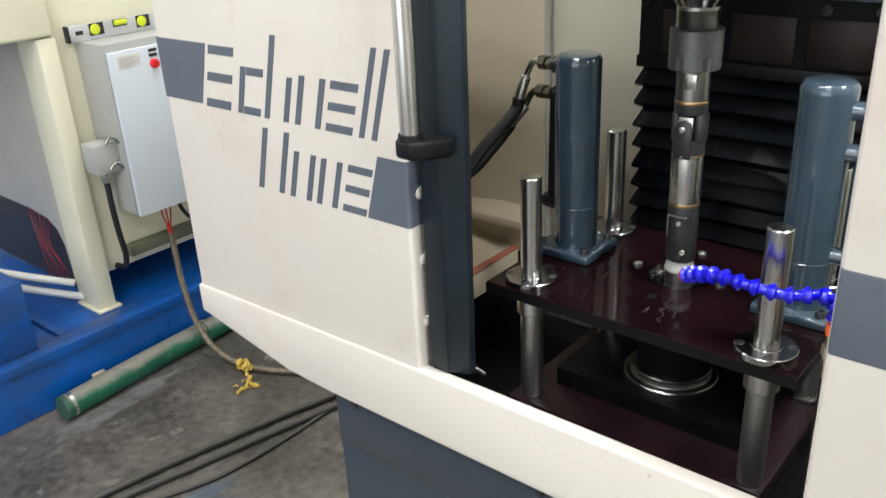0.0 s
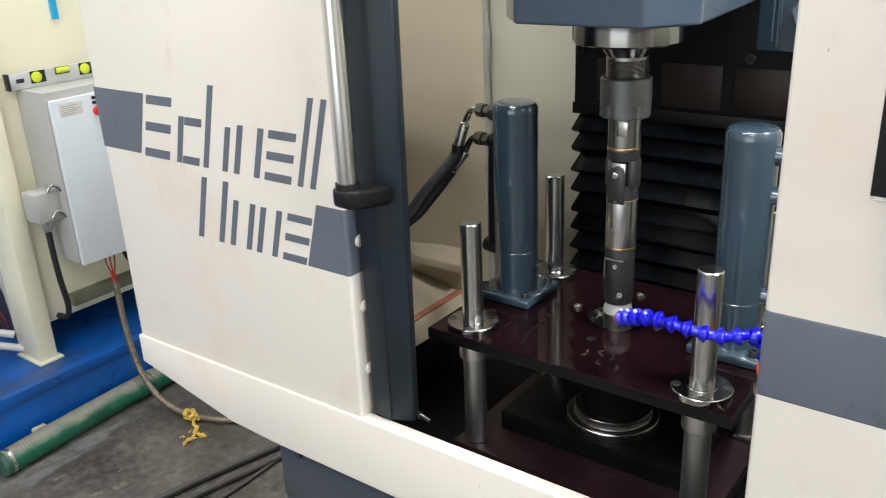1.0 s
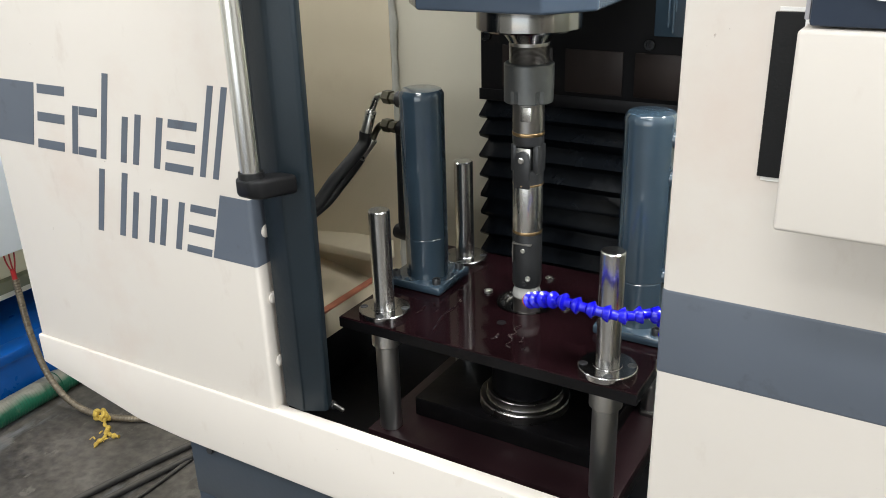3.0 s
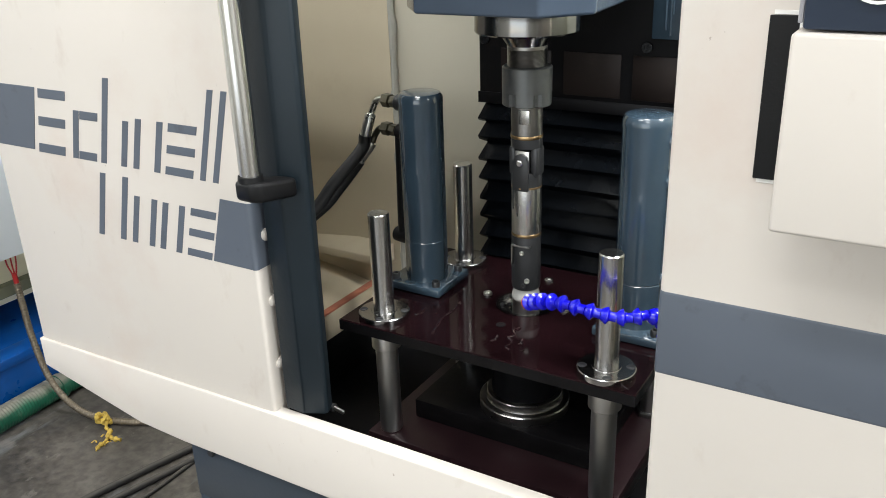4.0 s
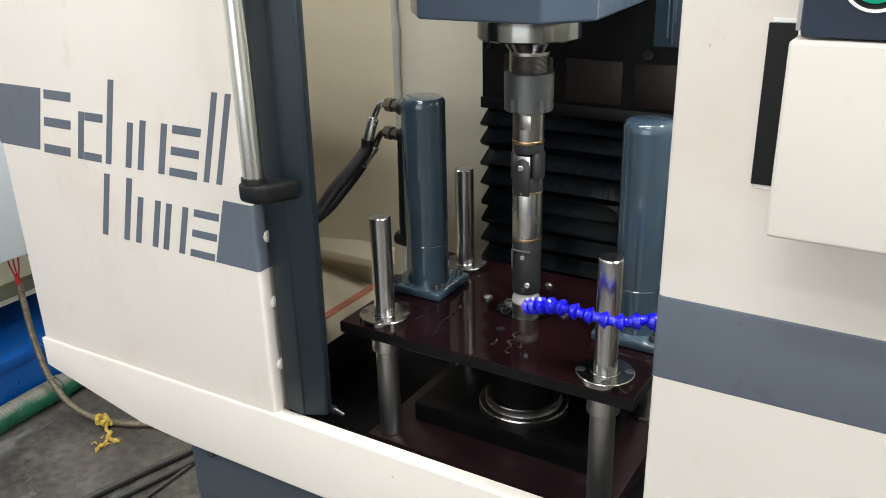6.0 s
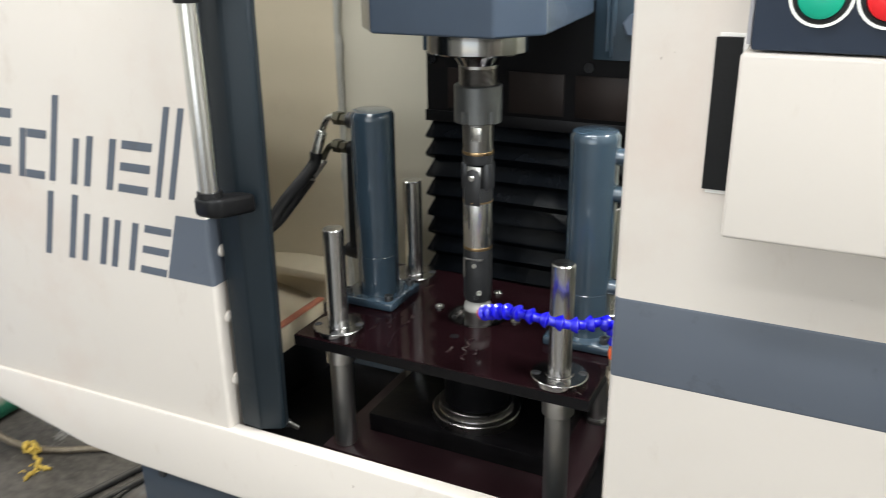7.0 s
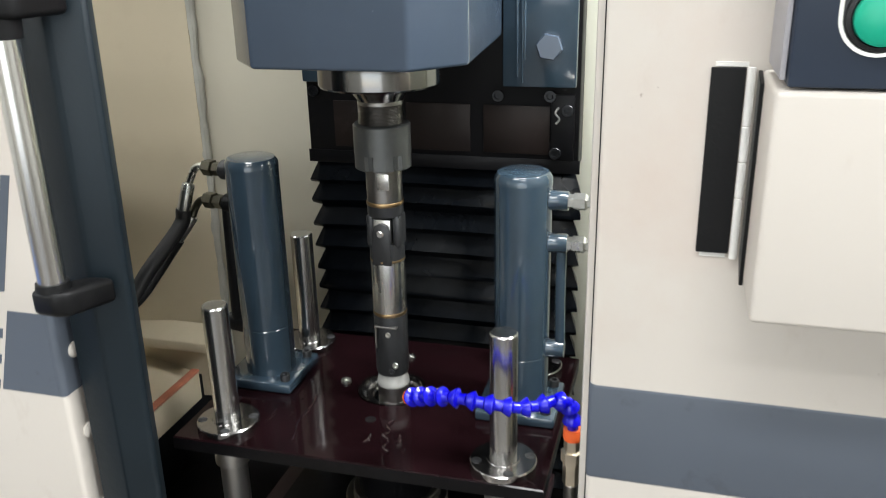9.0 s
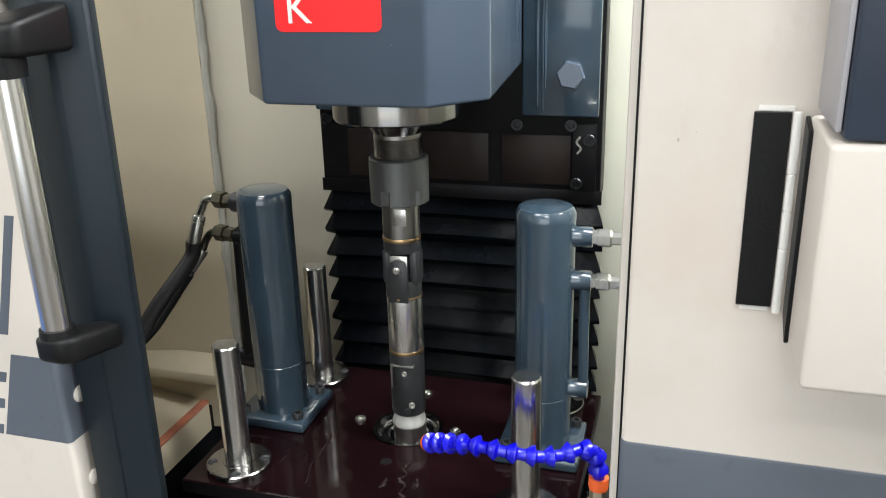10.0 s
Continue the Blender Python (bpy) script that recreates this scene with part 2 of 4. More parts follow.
# ---- builders ----
def finish(name, bm, material, angle=35, parent=None, label=""):
    bmesh.ops.recalc_face_normals(bm, faces=bm.faces)
    me = bpy.data.meshes.new(name)
    bm.to_mesh(me)
    bm.free()
    me.shade_smooth()
    me.set_sharp_from_angle(angle=radians(angle))
    me.materials.append(material)
    ob = new(name, me)
    if parent:
        ob.parent = parent
    if label:
        ob["label"] = label
    return ob


def part(name, bm, material, parent, label=""):
    return finish(name, bm, material, 35, parent, label)


def thing(name, label, category, group="", at=(0, 0, 0), kind=""):
    ob = new(name)
    ob.location = at
    ob.empty_display_size = 0.05
    bpy.context.view_layer.update()
    return tagged(ob, label, category, group, kind)


def box(x0, x1, y0, y1, z0, z1, bevel=0.0, seg=2, bm=None):
    b = bmesh.new()
    bmesh.ops.create_cube(b, size=1)
    for v in b.verts:
        v.co = (x0 + (v.co.x + 0.5) * (x1 - x0), y0 + (v.co.y + 0.5) * (y1 - y0), z0 + (v.co.z + 0.5) * (z1 - z0))
    if bevel:
        bmesh.ops.bevel(b, geom=b.edges[:], offset=bevel, segments=seg, affect="EDGES", profile=0.5)
    return merge(bm, b)


def merge(bm, b):
    if bm is None:
        return b
    me = bpy.data.meshes.new("join")
    b.to_mesh(me)
    b.free()
    bm.from_mesh(me)
    bpy.data.meshes.remove(me)
    return bm


def moved(bm, m):
    bmesh.ops.transform(bm, matrix=m, verts=bm.verts)
    return bm


def lathe(profile, seg=40, at=(0, 0, 0), axis="z", bm=None):
    """Turns (radius, height) pairs round an axis."""
    b = bmesh.new()
    rings = []
    for r, h in profile:
        if r < 1e-6:
            rings.append([b.verts.new((0, 0, h))])
        else:
            rings.append([b.verts.new((r * math.cos(2 * math.pi * k / seg), r * math.sin(2 * math.pi * k / seg), h)) for k in range(seg)])
    for a, c in zip(rings, rings[1:]):
        for k in range(seg):
            k2 = (k + 1) % seg
            if len(a) == 1 and len(c) == 1:
                continue
            if len(a) == 1:
                b.faces.new((a[0], c[k], c[k2]))
            elif len(c) == 1:
                b.faces.new((a[k], a[k2], c[0]))
            else:
                b.faces.new((a[k], a[k2], c[k2], c[k]))
    turn = {"z": Matrix(), "x": pose(0, 0, 0, 0, 90, 0), "y": pose(0, 0, 0, -90, 0, 0)}[axis]
    bmesh.ops.transform(b, matrix=Matrix.Translation(at) @ turn, verts=b.verts)
    return merge(bm, b)


def rod(x, y, z0, z1, r, chamfer=0.0015, seg=32, bm=None):
    return lathe([(0, z0), (r - chamfer, z0), (r, z0 + chamfer), (r, z1 - chamfer), (r - chamfer, z1), (0, z1)], seg, (x, y, 0), "z", bm)


def prism(points, axis, a, c, bevel=0.0, seg=2, bm=None):
    """A polygon given in two axes, drawn out along the third from a to c."""
    b = bmesh.new()

    def place(p, d):
        return {"x": (d, p[0], p[1]), "y": (p[0], d, p[1]), "z": (p[0], p[1], d)}[axis]
    lo = [b.verts.new(place(p, a)) for p in points]
    hi = [b.verts.new(place(p, c)) for p in points]
    b.faces.new(lo)
    b.faces.new(hi)
    for k in range(len(points)):
        k2 = (k + 1) % len(points)
        b.faces.new((lo[k], lo[k2], hi[k2], hi[k]))
    bmesh.ops.recalc_face_normals(b, faces=b.faces)
    if bevel:
        bmesh.ops.bevel(b, geom=b.edges[:], offset=bevel, segments=seg, affect="EDGES", profile=0.5)
    return merge(bm, b)


def spline(points, steps=10):
    pts = [Vector(p) for p in points]
    pts = [pts[0] * 2 - pts[1]] + pts + [pts[-1] * 2 - pts[-2]]
    out = []
    for a, b, c, d in zip(pts, pts[1:], pts[2:], pts[3:]):
        for k in range(steps):
            t = k / steps
            out.append(0.5 * ((2 * b) + (c - a) * t + (2 * a - 5 * b + 4 * c - d) * t * t + (3 * b - 3 * c + d - a) * t ** 3))
    out.append(pts[-2])
    return out


def sweep(line, radius, seg=14, caps=True, bm=None):
    """A round tube along a line; radius is a number or a function of the length along it."""
    b = bmesh.new()
    line = [Vector(p) for p in line]
    rings, length, side = [], 0.0, None
    for k, p in enumerate(line):
        way = (line[min(k + 1, len(line) - 1)] - line[max(k - 1, 0)]).normalized()
        if k:
            length += (p - line[k - 1]).length
        if side is None:
            side = way.orthogonal().normalized()
        side = (side - way * side.dot(way)).normalized()
        up = way.cross(side)
        r = radius(length) if callable(radius) else radius
        rings.append([b.verts.new(p + r * (math.cos(2 * math.pi * j / seg) * side + math.sin(2 * math.pi * j / seg) * up)) for j in range(seg)])
    for a, c in zip(rings, rings[1:]):
        for j in range(seg):
            b.faces.new((a[j], a[(j + 1) % seg], c[(j + 1) % seg], c[j]))
    if caps:
        b.faces.new(rings[0])
        b.faces.new(rings[-1])
    return merge(bm, b)


def along(p, q):
    """The pose whose z axis runs from p towards q."""
    p, q = Vector(p), Vector(q)
    return Matrix.Translation(p) @ (q - p).to_track_quat("Z", "Y").to_matrix().to_4x4()


def hex_bolt(r, h, m):
    return moved(lathe([(0, 0), (r, 0), (r, h * 0.85), (r * 0.9, h), (0, h)], 6), m)


def socket_screw(r, h, m):
    return moved(lathe([(0, 0), (r, 0), (r, h * 0.9), (r * 0.92, h), (r * 0.55, h), (r * 0.5, h * 0.45), (0, h * 0.45)], 18), m)


# ---- hall ----
HX0, HX1, HY0, HY1, HZ = HALL
tagged(finish("floor", box(HX0, HX1, HY0, HY1, -0.15, 0), FLOOR), "dark oily stained concrete workshop floor", "floor", kind="structure")
tagged(finish("ceiling", box(HX0, HX1, HY0, HY1, HZ, HZ + 0.15), CEIL), "grey sheet ceiling of the workshop hall", "ceiling", kind="structure")
west = box(HX0 - 0.2, HX0, HY0, -2.7, -0.15, HZ)
west = box(HX0 - 0.2, HX0, 0.1, HY1, -0.15, HZ, bm=west)
west = box(HX0 - 0.2, HX0, -2.7, 0.1, -0.15, 1.65, bm=west)
west = box(HX0 - 0.2, HX0, -2.7, 0.1, 3.35, HZ, bm=west)
# unseen window added round the west light
win = thing("added_window_1", "unseen steel-framed workshop window, added for daylight", "window", kind="structure")
for y0, y1, z0, z1 in ((-2.7, 0.1, 1.65, 1.71), (-2.7, 0.1, 3.29, 3.35), (-2.7, -2.64, 1.71, 3.29), (0.04, 0.1, 1.71, 3.29), (-1.33, -1.27, 1.71, 3.29)):
    part("window_frame", box(HX0 - 0.12, HX0 - 0.06, y0, y1, z0, z1, 0.004), ZINC, win)
tagged(finish("wall_west", west, WALL), "pale plastered workshop wall", "wall", kind="structure")
east = box(HX1, HX1 + 0.2, HY0, -2.3, -0.15, HZ)
east = box(HX1, HX1 + 0.2, -0.1, HY1, -0.15, HZ, bm=east)
east = box(HX1, HX1 + 0.2, -2.3, -0.1, -0.15, 2.3, bm=east)
east = box(HX1, HX1 + 0.2, -2.3, -0.1, 3.9, HZ, bm=east)
# unseen window added so light reaches the spindle head from the right
win = thing("added_window_2", "unseen steel-framed workshop window, added for daylight", "window", kind="structure")
for y0, y1, z0, z1 in ((-2.3, -0.1, 2.30, 2.36), (-2.3, -0.1, 3.84, 3.90), (-2.3, -2.24, 2.36, 3.84), (-0.16, -0.1, 2.36, 3.84), (-1.23, -1.17, 2.36, 3.84)):
    part("window_frame", box(HX1 + 0.06, HX1 + 0.12, y0, y1, z0, z1, 0.004), ZINC, win)
tagged(finish("wall_east", east, WALL), "pale plastered workshop wall", "wall", kind="structure")
tagged(finish("wall_north", box(HX0 - 0.2, HX1 + 0.2, HY1, HY1 + 0.2, -0.15, HZ), WALL), "pale plastered workshop wall", "wall", kind="structure")
south = box(HX0 - 0.2, -1.1, HY0 - 0.2, HY0, -0.15, HZ)
south = box(2.1, HX1 + 0.2, HY0 - 0.2, HY0, -0.15, HZ, bm=south)
south = box(-1.1, 2.1, HY0 - 0.2, HY0, 3.3, HZ, bm=south)
tagged(finish("wall_south", south, WALL), "pale plastered wall with an unseen wide gate, added for daylight", "wall", kind="structure")
tagged(finish("ground", box(-20, 20, -30, HY0 - 0.2, -0.2, -0.02), FLOOR), "paved yard outside the added gate", "ground", kind="structure")
# bodies of the added lamps, all out of view
for lx, ly, lz, watts in ADDED_LAMPS:
    lamp = thing("added_lamp", "unseen white fluorescent lamp hanging from the ceiling, added for light", "lamp", "hall lamps", (lx, ly, lz + 0.1))
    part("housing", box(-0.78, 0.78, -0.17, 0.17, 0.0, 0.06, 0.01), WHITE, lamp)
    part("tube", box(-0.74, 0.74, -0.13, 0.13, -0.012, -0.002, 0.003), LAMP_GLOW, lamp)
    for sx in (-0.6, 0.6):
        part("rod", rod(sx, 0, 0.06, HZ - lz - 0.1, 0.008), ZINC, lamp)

# ---- honing machine: enclosure ----
FY = 0.004                       # plane of the front sheets
machine = thing("honing_machine", "cream and slate-grey honing machine with its door slid open", "machine", at=(0, 0.3, 0))
machine.location = (0, 0, 0)

left = prism([(-0.7055, 0.862), (-0.232, 0.868), (-0.232, 1.60), (-0.706, 1.60)], "y", FY, FY + 0.030, 0.0045, 3)
panel_l = part("front_panel", left, CREAM, machine, "cream painted front sheet with grey marks")
right = box(0.249, 1.15, FY, FY + 0.028, 0.803, 1.60, 0.0045, 3)
panel_r = part("front_panel", right, CREAM, machine, "cream painted front sheet with a grey band")
part("band", box(0.2484, 1.1506, FY - 0.0006, FY + 0.0286, 1.082, 1.168, 0.0045, 3), BAND, panel_r, "slate grey painted band")
SL = 0.29                        # slant of the marks


def slanted(x0, x1, z0, z1):
    """A slanted four-sided mark; x is given at the lower edge."""
    k = SL * (z1 - z0)
    return [(x0, z0), (x1, z0), (x1 + k, z1), (x0 + k, z1)]


def mark(points):
    part("mark", prism(points, "y", FY - 0.0005, FY + 0.002), BAND, panel_l)


# grey blocks before the upper and after the lower row
blk = prism([(-0.7065, 1.194), (-0.617, 1.194), (-0.589, 1.281), (-0.7065, 1.281)], "y", FY - 0.0006, FY + 0.028, 0.0004, 1)
part("mark", blk, BAND, panel_l)
blk = prism([(-0.302, 1.089), (-0.2375, 1.089), (-0.2375, 1.173), (-0.277, 1.173)], "y", FY - 0.0006, FY + 0.004, 0.0003, 1)
blk = prism([(FY + 0.0042, 1.089), (FY + 0.030, 1.089), (FY + 0.030, 1.173), (FY + 0.0042, 1.173)], "x", -0.236, -0.2314, 0.0003, 1, blk)
cor = [(-0.2314 - 0.005 + 0.0051 * math.cos(a), FY + 0.0045 - 0.0051 * math.sin(a)) for a in [k * math.pi / 16 for k in range(9)]] + [(-0.2375, FY - 0.0006), (-0.2375, FY + 0.0045)]
blk = prism(cor, "z", 1.089, 1.173, 0, 1, blk)
part("mark", blk, BAND, panel_l)


def strokes(x0, x1, z0, z1, w, pattern):
    """Plain slanted bars side by side: u for two uprights, l for one, e for three level bars."""
    if pattern == "e":
        for zc in (z0, (z0 + z1 - w) / 2, z1 - w):
            mark(slanted(x0 + SL * (zc - z0), x1 + SL * (zc - z0), zc, zc + w))
    else:
        for xc in (x0, x1 - w) if pattern == "u" else (x0,):
            mark(slanted(xc, xc + w, z0, z1))


# plain bars stand for the maker's name
UP, LO = 1.192, 1.089
strokes(-0.608, -0.553, UP, UP + 0.088, 0.0125, "e")
strokes(-0.537, -0.488, UP, UP + 0.065, 0.0110, "l")
mark(slanted(-0.5245, -0.4900, UP, UP + 0.0110))
mark(slanted(-0.5245 + SL * 0.054, -0.4900 + SL * 0.054, UP + 0.054, UP + 0.065))
mark(slanted(-0.4815, -0.4710, UP, UP + 0.111))
mark(slanted(-0.4435, -0.4330, UP, UP + 0.060))
strokes(-0.4210, -0.3730, UP, UP + 0.065, 0.0105, "u")
strokes(-0.3640, -0.3170, UP, UP + 0.065, 0.0105, "e")
mark(slanted(-0.3055, -0.2965, UP, UP + 0.110))
mark(slanted(-0.2845, -0.2755, UP, UP + 0.110))
strokes(-0.5140, -0.4605, LO, LO + 0.089, 0.0105, "u")
strokes(-0.4480, -0.4060, LO, LO + 0.066, 0.0100, "u")
strokes(-0.3960, -0.3570, LO, LO + 0.065, 0.0100, "u")
strokes(-0.3470, -0.3050, LO, LO + 0.065, 0.0100, "e")

# sill under the opening, its lower edge cut upwards past the base
sill = prism([(-0.708, 0.836), (-0.50, 0.794), (-0.41, 0.790), (1.15, 0.790), (1.15, 0.802), (0.252, 0.802), (0.252, 0.8940), (-0.232, 0.8920), (-0.708, 0.8840)],
             "y", FY - 0.004, FY + 0.016, 0.0022, 3)
part("sill", sill, CREAM, machine, "cream painted lower front rail")
part("base", box(-0.415, 1.10, FY + 0.010, 0.85, 0.02, 0.695, 0.004), SLATE, machine, "slate-grey painted machine base")
part("base_skirt", box(-0.415, 1.10, FY + 0.010, FY + 0.017, 0.690, 0.80, 0.001), SLATE, machine)
part("base_skirt", box(-0.415, -0.408, FY + 0.0175, 0.85, 0.690, 0.799, 0.001), SLATE, machine)
for bx in (-0.372, -0.05, 0.30):
    part("bolt", hex_bolt(0.006, 0.006, pose(bx, FY + 0.010, 0.778, 90)), BLACKED, machine)
for fx in (-0.35, 1.0):
    for fy in (0.10, 0.75):
        part("foot", lathe([(0, 0), (0.04, 0), (0.04, 0.012), (0.012, 0.014), (0.012, 0.03), (0, 0.03)], 20, (fx, fy, 0)), BLACKED, machine)

# enclosure walls
part("side_wall", box(-0.706, -0.690, FY + 0.031, 0.85, 0.86, 1.60, 0.002), CREAM, machine)
part("side_wall", box(1.135, 1.150, FY + 0.029, 0.85, 0.802, 1.60, 0.002), CREAM, machine)
part("back_wall", box(-0.706, 1.150, 0.851, 0.866, 0.80, 1.60, 0.002), CREAM, machine)
# inside lining
lin = prism([(-0.357, 0.486), (-0.357, 0.498), (-0.689, 0.452), (-0.689, 0.438)], "z", 0.80, 1.59)
part("lining_panel", lin, CREAM_IN, machine, "tan cream inner panel, slightly stained")
part("lining_panel", box(-0.356, -0.13, 0.500, 0.512, 0.80, 1.59, 0.001), SHADED_TAN, machine)
# unseen pale wall added to bounce light onto the head and right cylinder
part("lining_panel", box(0.620, 0.628, 0.068, 0.499, 0.80, 1.59, 0.001), LIT_IN, machine)
part("lining_panel", box(0.16, 1.134, 0.500, 0.512, 0.80, 1.59, 0.001), LIT_IN, machine, "inner panel coloured pale greenish white to look lit")
random.seed(8)
bead = spline([(-0.3555 + random.uniform(-0.0012, 0.0012), 0.4935 + random.uniform(-0.001, 0.001), 0.86 + 0.028 * k) for k in range(26)], 4)
part("weld_seam", sweep(bead, lambda q: 0.0068 + 0.0009 * math.sin(q * 61) + 0.0006 * math.sin(q * 173), 10), SEAM, machine, "smeared grey sealant bead")
part("door_post", box(0.2400, 0.300, 0.0385, 0.066, 0.80, 1.59, 0.003), CREAM, machine, "cream inner post behind the front sheet")
# black strip drawn in as the dark of the gap between post and sheet
part("gap_shade", box(0.2460, 0.298, FY + 0.0285, 0.0380, 0.80, 1.59), PLASTIC, machine)
# sloped splash tray with a primed edge
tray = prism([(0.06, 0.846), (0.470, 0.846), (0.470, 0.800), (0.06, 0.800)], "x", -0.689, -0.402, 0.002, 2)
for v in tray.verts:
    if v.co.z > 0.82:
        v.co.z += (-0.402 - v.co.x) * 0.22
part("splash_tray", tray, CREAM_IN, machine, "cream sloped splash tray, red primer showing at the edge")
part("tray_rim", box(-0.414, -0.401, 0.06, 0.470, 0.8475, 0.852, 0.001), RED_PRIMER, machine, "bare red primer edge")
part("tray_ledge", prism([(0.436, 0.900), (0.436, 0.916), (0.475, 0.932), (0.475, 0.900)], "x", -0.689, -0.362, 0.002), CREAM_IN, machine)
# floor and wall sheets coloured black for the shade under the plates
part("inner_floor", box(-0.40, 1.09, 0.022, 0.499, 0.700, 0.712), BLACK_PLATE, machine, "oily bottom of the chamber, coloured black for the shade there")
part("inner_wall", box(-0.412, -0.404, 0.022, 0.499, 0.700, 0.838), BLACK_PLATE, machine)
drain = part("drain_tube", moved(lathe([(0, 0), (0.0058, 0), (0.0058, 0.190), (0, 0.190)], 16), along((-0.4035, 0.10, 0.835), (-0.2135, 0.10, 0.8495))), RUBBER, machine, "thin black drain hose")
part("end_pipe", moved(lathe([(0, -0.004), (0.0030, -0.004), (0.0030, 0.015), (0.0024, 0.016), (0, 0.016)], 16), along((-0.2135, 0.10, 0.8495), (-0.192, 0.098, 0.8465))), STEEL_DARK, drain, "short bare steel pipe end")

# ---- sliding door edge and handle ----
door = thing("sliding_door", "slate-grey sliding door frame pushed open behind the cream sheet", "door")
frame_pts = [(-0.2255, 0.024), (-0.2235, 0.018), (-0.194, 0.016), (-0.186, 0.0175), (-0.163, 0.0285), (-0.1605, 0.033), (-0.168, 0.050), (-0.185, 0.056), (-0.2255, 0.056)]
stile = prism(frame_pts, "z", 0.8945, 1.585, 0.0015, 2)
for v in stile.verts:
    if v.co.z < 1.2 and v.co.x > -0.19:
        v.co.x -= 0.007
part("frame", stile, DOOR_SLATE, door, "slate-grey chamfered door stile")
part("leaf", box(-0.66, -0.226, 0.050, 0.066, 0.904, 1.585, 0.001), DOOR_SLATE, door)
part("seal", box(-0.2315, -0.2265, 0.036, 0.048, 0.904, 1.585, 0.001), PLASTIC, door)
for k in range(9):
    part("buffer", moved(lathe([(0, 0), (0.0078, 0), (0.0078, 0.0022), (0.005, 0.0038), (0, 0.0042)], 16), pose(-0.2320, FY + 0.021, 0.955 + 0.087 * k, 0, 90, 0)), CREAM, door,
         "small cream screw cap")
handle = thing("door_handle", "satin chrome tube handle held by black plastic feet", "handle")
HXc, HYc = -0.194, -0.026
part("grip", rod(HXc, HYc, 1.216, 1.436, 0.0115, 0.0008, 36), CHROME, handle, "satin chrome tube")
part("sleeve", lathe([(0.0118, 1.2150), (0.0142, 1.2150), (0.0134, 1.2215), (0.0118, 1.2220)], 32, (HXc, HYc, 0)), PLASTIC, handle, "black plastic sleeve")
part("sleeve", lathe([(0.0122, 1.4185), (0.0138, 1.4190), (0.0146, 1.4340), (0.0118, 1.4340), (0.0118, 1.4185)], 32, (HXc, HYc, 0)), PLASTIC, handle, "black plastic sleeve")
for z0, z1 in ((1.1925, 1.2155), (1.433, 1.460)):
    foot = prism([(HXc - 0.015, HYc - 0.012), (HXc + 0.010, HYc - 0.0145), (HXc + 0.020, HYc - 0.006), (HXc + 0.028, 0.0180), (HXc + 0.006, 0.0160), (HXc - 0.013, HYc + 0.013)],
                 "z", z0, z1, 0.0055, 4)
    if z1 < 1.4:
        for v in foot.verts:
            v.co.z -= 0.005 * (v.co.y - HYc) / 0.043
    if z1 > 1.4:
        for v in foot.verts:
            if v.co.z > 1.446:
                v.co.z += 0.007 * (v.co.y - HYc) / 0.03
    part("foot", foot, PLASTIC, handle, "black plastic handle foot")

# ---- control box on the right sheet ----
cbox = thing("control_box", "cream control box with a dark push-button panel, hinged on the sheet", "control panel")
side = prism([(FY - 0.012, 1.270), (-0.090, 1.270), (-0.090, 1.404), (FY - 0.012, 1.404)], "x", 0.3465, 0.80, 0.0032, 3)
part("body", side, CREAM, cbox)
cp = part("button_panel", box(0.352, 0.795, -0.087, -0.020, 1.4055, 1.62, 0.0025, 2), NAVY, cbox, "dark navy push-button panel")
# thin grey cheek puts the light on the navy panel's side into colour
part("lit_side", box(0.3485, 0.3515, -0.083, -0.016, 1.409, 1.616, 0.0008), mat("lit_side_grey", (0.36, 0.35, 0.37), 0.4), cbox, "panel's side cheek, coloured grey to look lit")
hinge = part("hinge", box(0.3165, 0.3375, FY - 0.0035, FY - 0.0005, 1.279, 1.403, 0.0004, 1), PLASTIC, cbox, "black hinge leaf")
part("knuckle", lathe([(0, 1.277), (0.0026, 1.277), (0.0026, 1.30), (0.0026, 1.3185), (0.0021, 1.319), (0.0021, 1.3195), (0.0026, 1.320), (0.0026, 1.3425), (0.0021, 1.343), (0.0021, 1.3435),
                       (0.0026, 1.344), (0.0026, 1.366), (0.0021, 1.3665), (0.0021, 1.367), (0.0026, 1.3675), (0.0026, 1.404), (0, 1.404)], 16, (0.3405, FY - 0.006, 0)), WHITE, hinge, "white painted hinge knuckle")
part("leaf", prism([(FY - 0.011, 1.279), (-0.028, 1.268), (-0.028, 1.398), (FY - 0.011, 1.403)], "x", 0.3440, 0.3466, 0.0004, 1), PLASTIC, cbox, "black hinge leaf on the box")
part("tape", box(0.319, 0.336, FY - 0.0012, FY - 0.0002, 1.2755, 1.2785), WHITE, cbox, "torn white tape end")
part("tape", box(0.319, 0.339, FY - 0.0012, FY - 0.0002, 1.4035, 1.4065), WHITE, cbox, "torn white tape end")
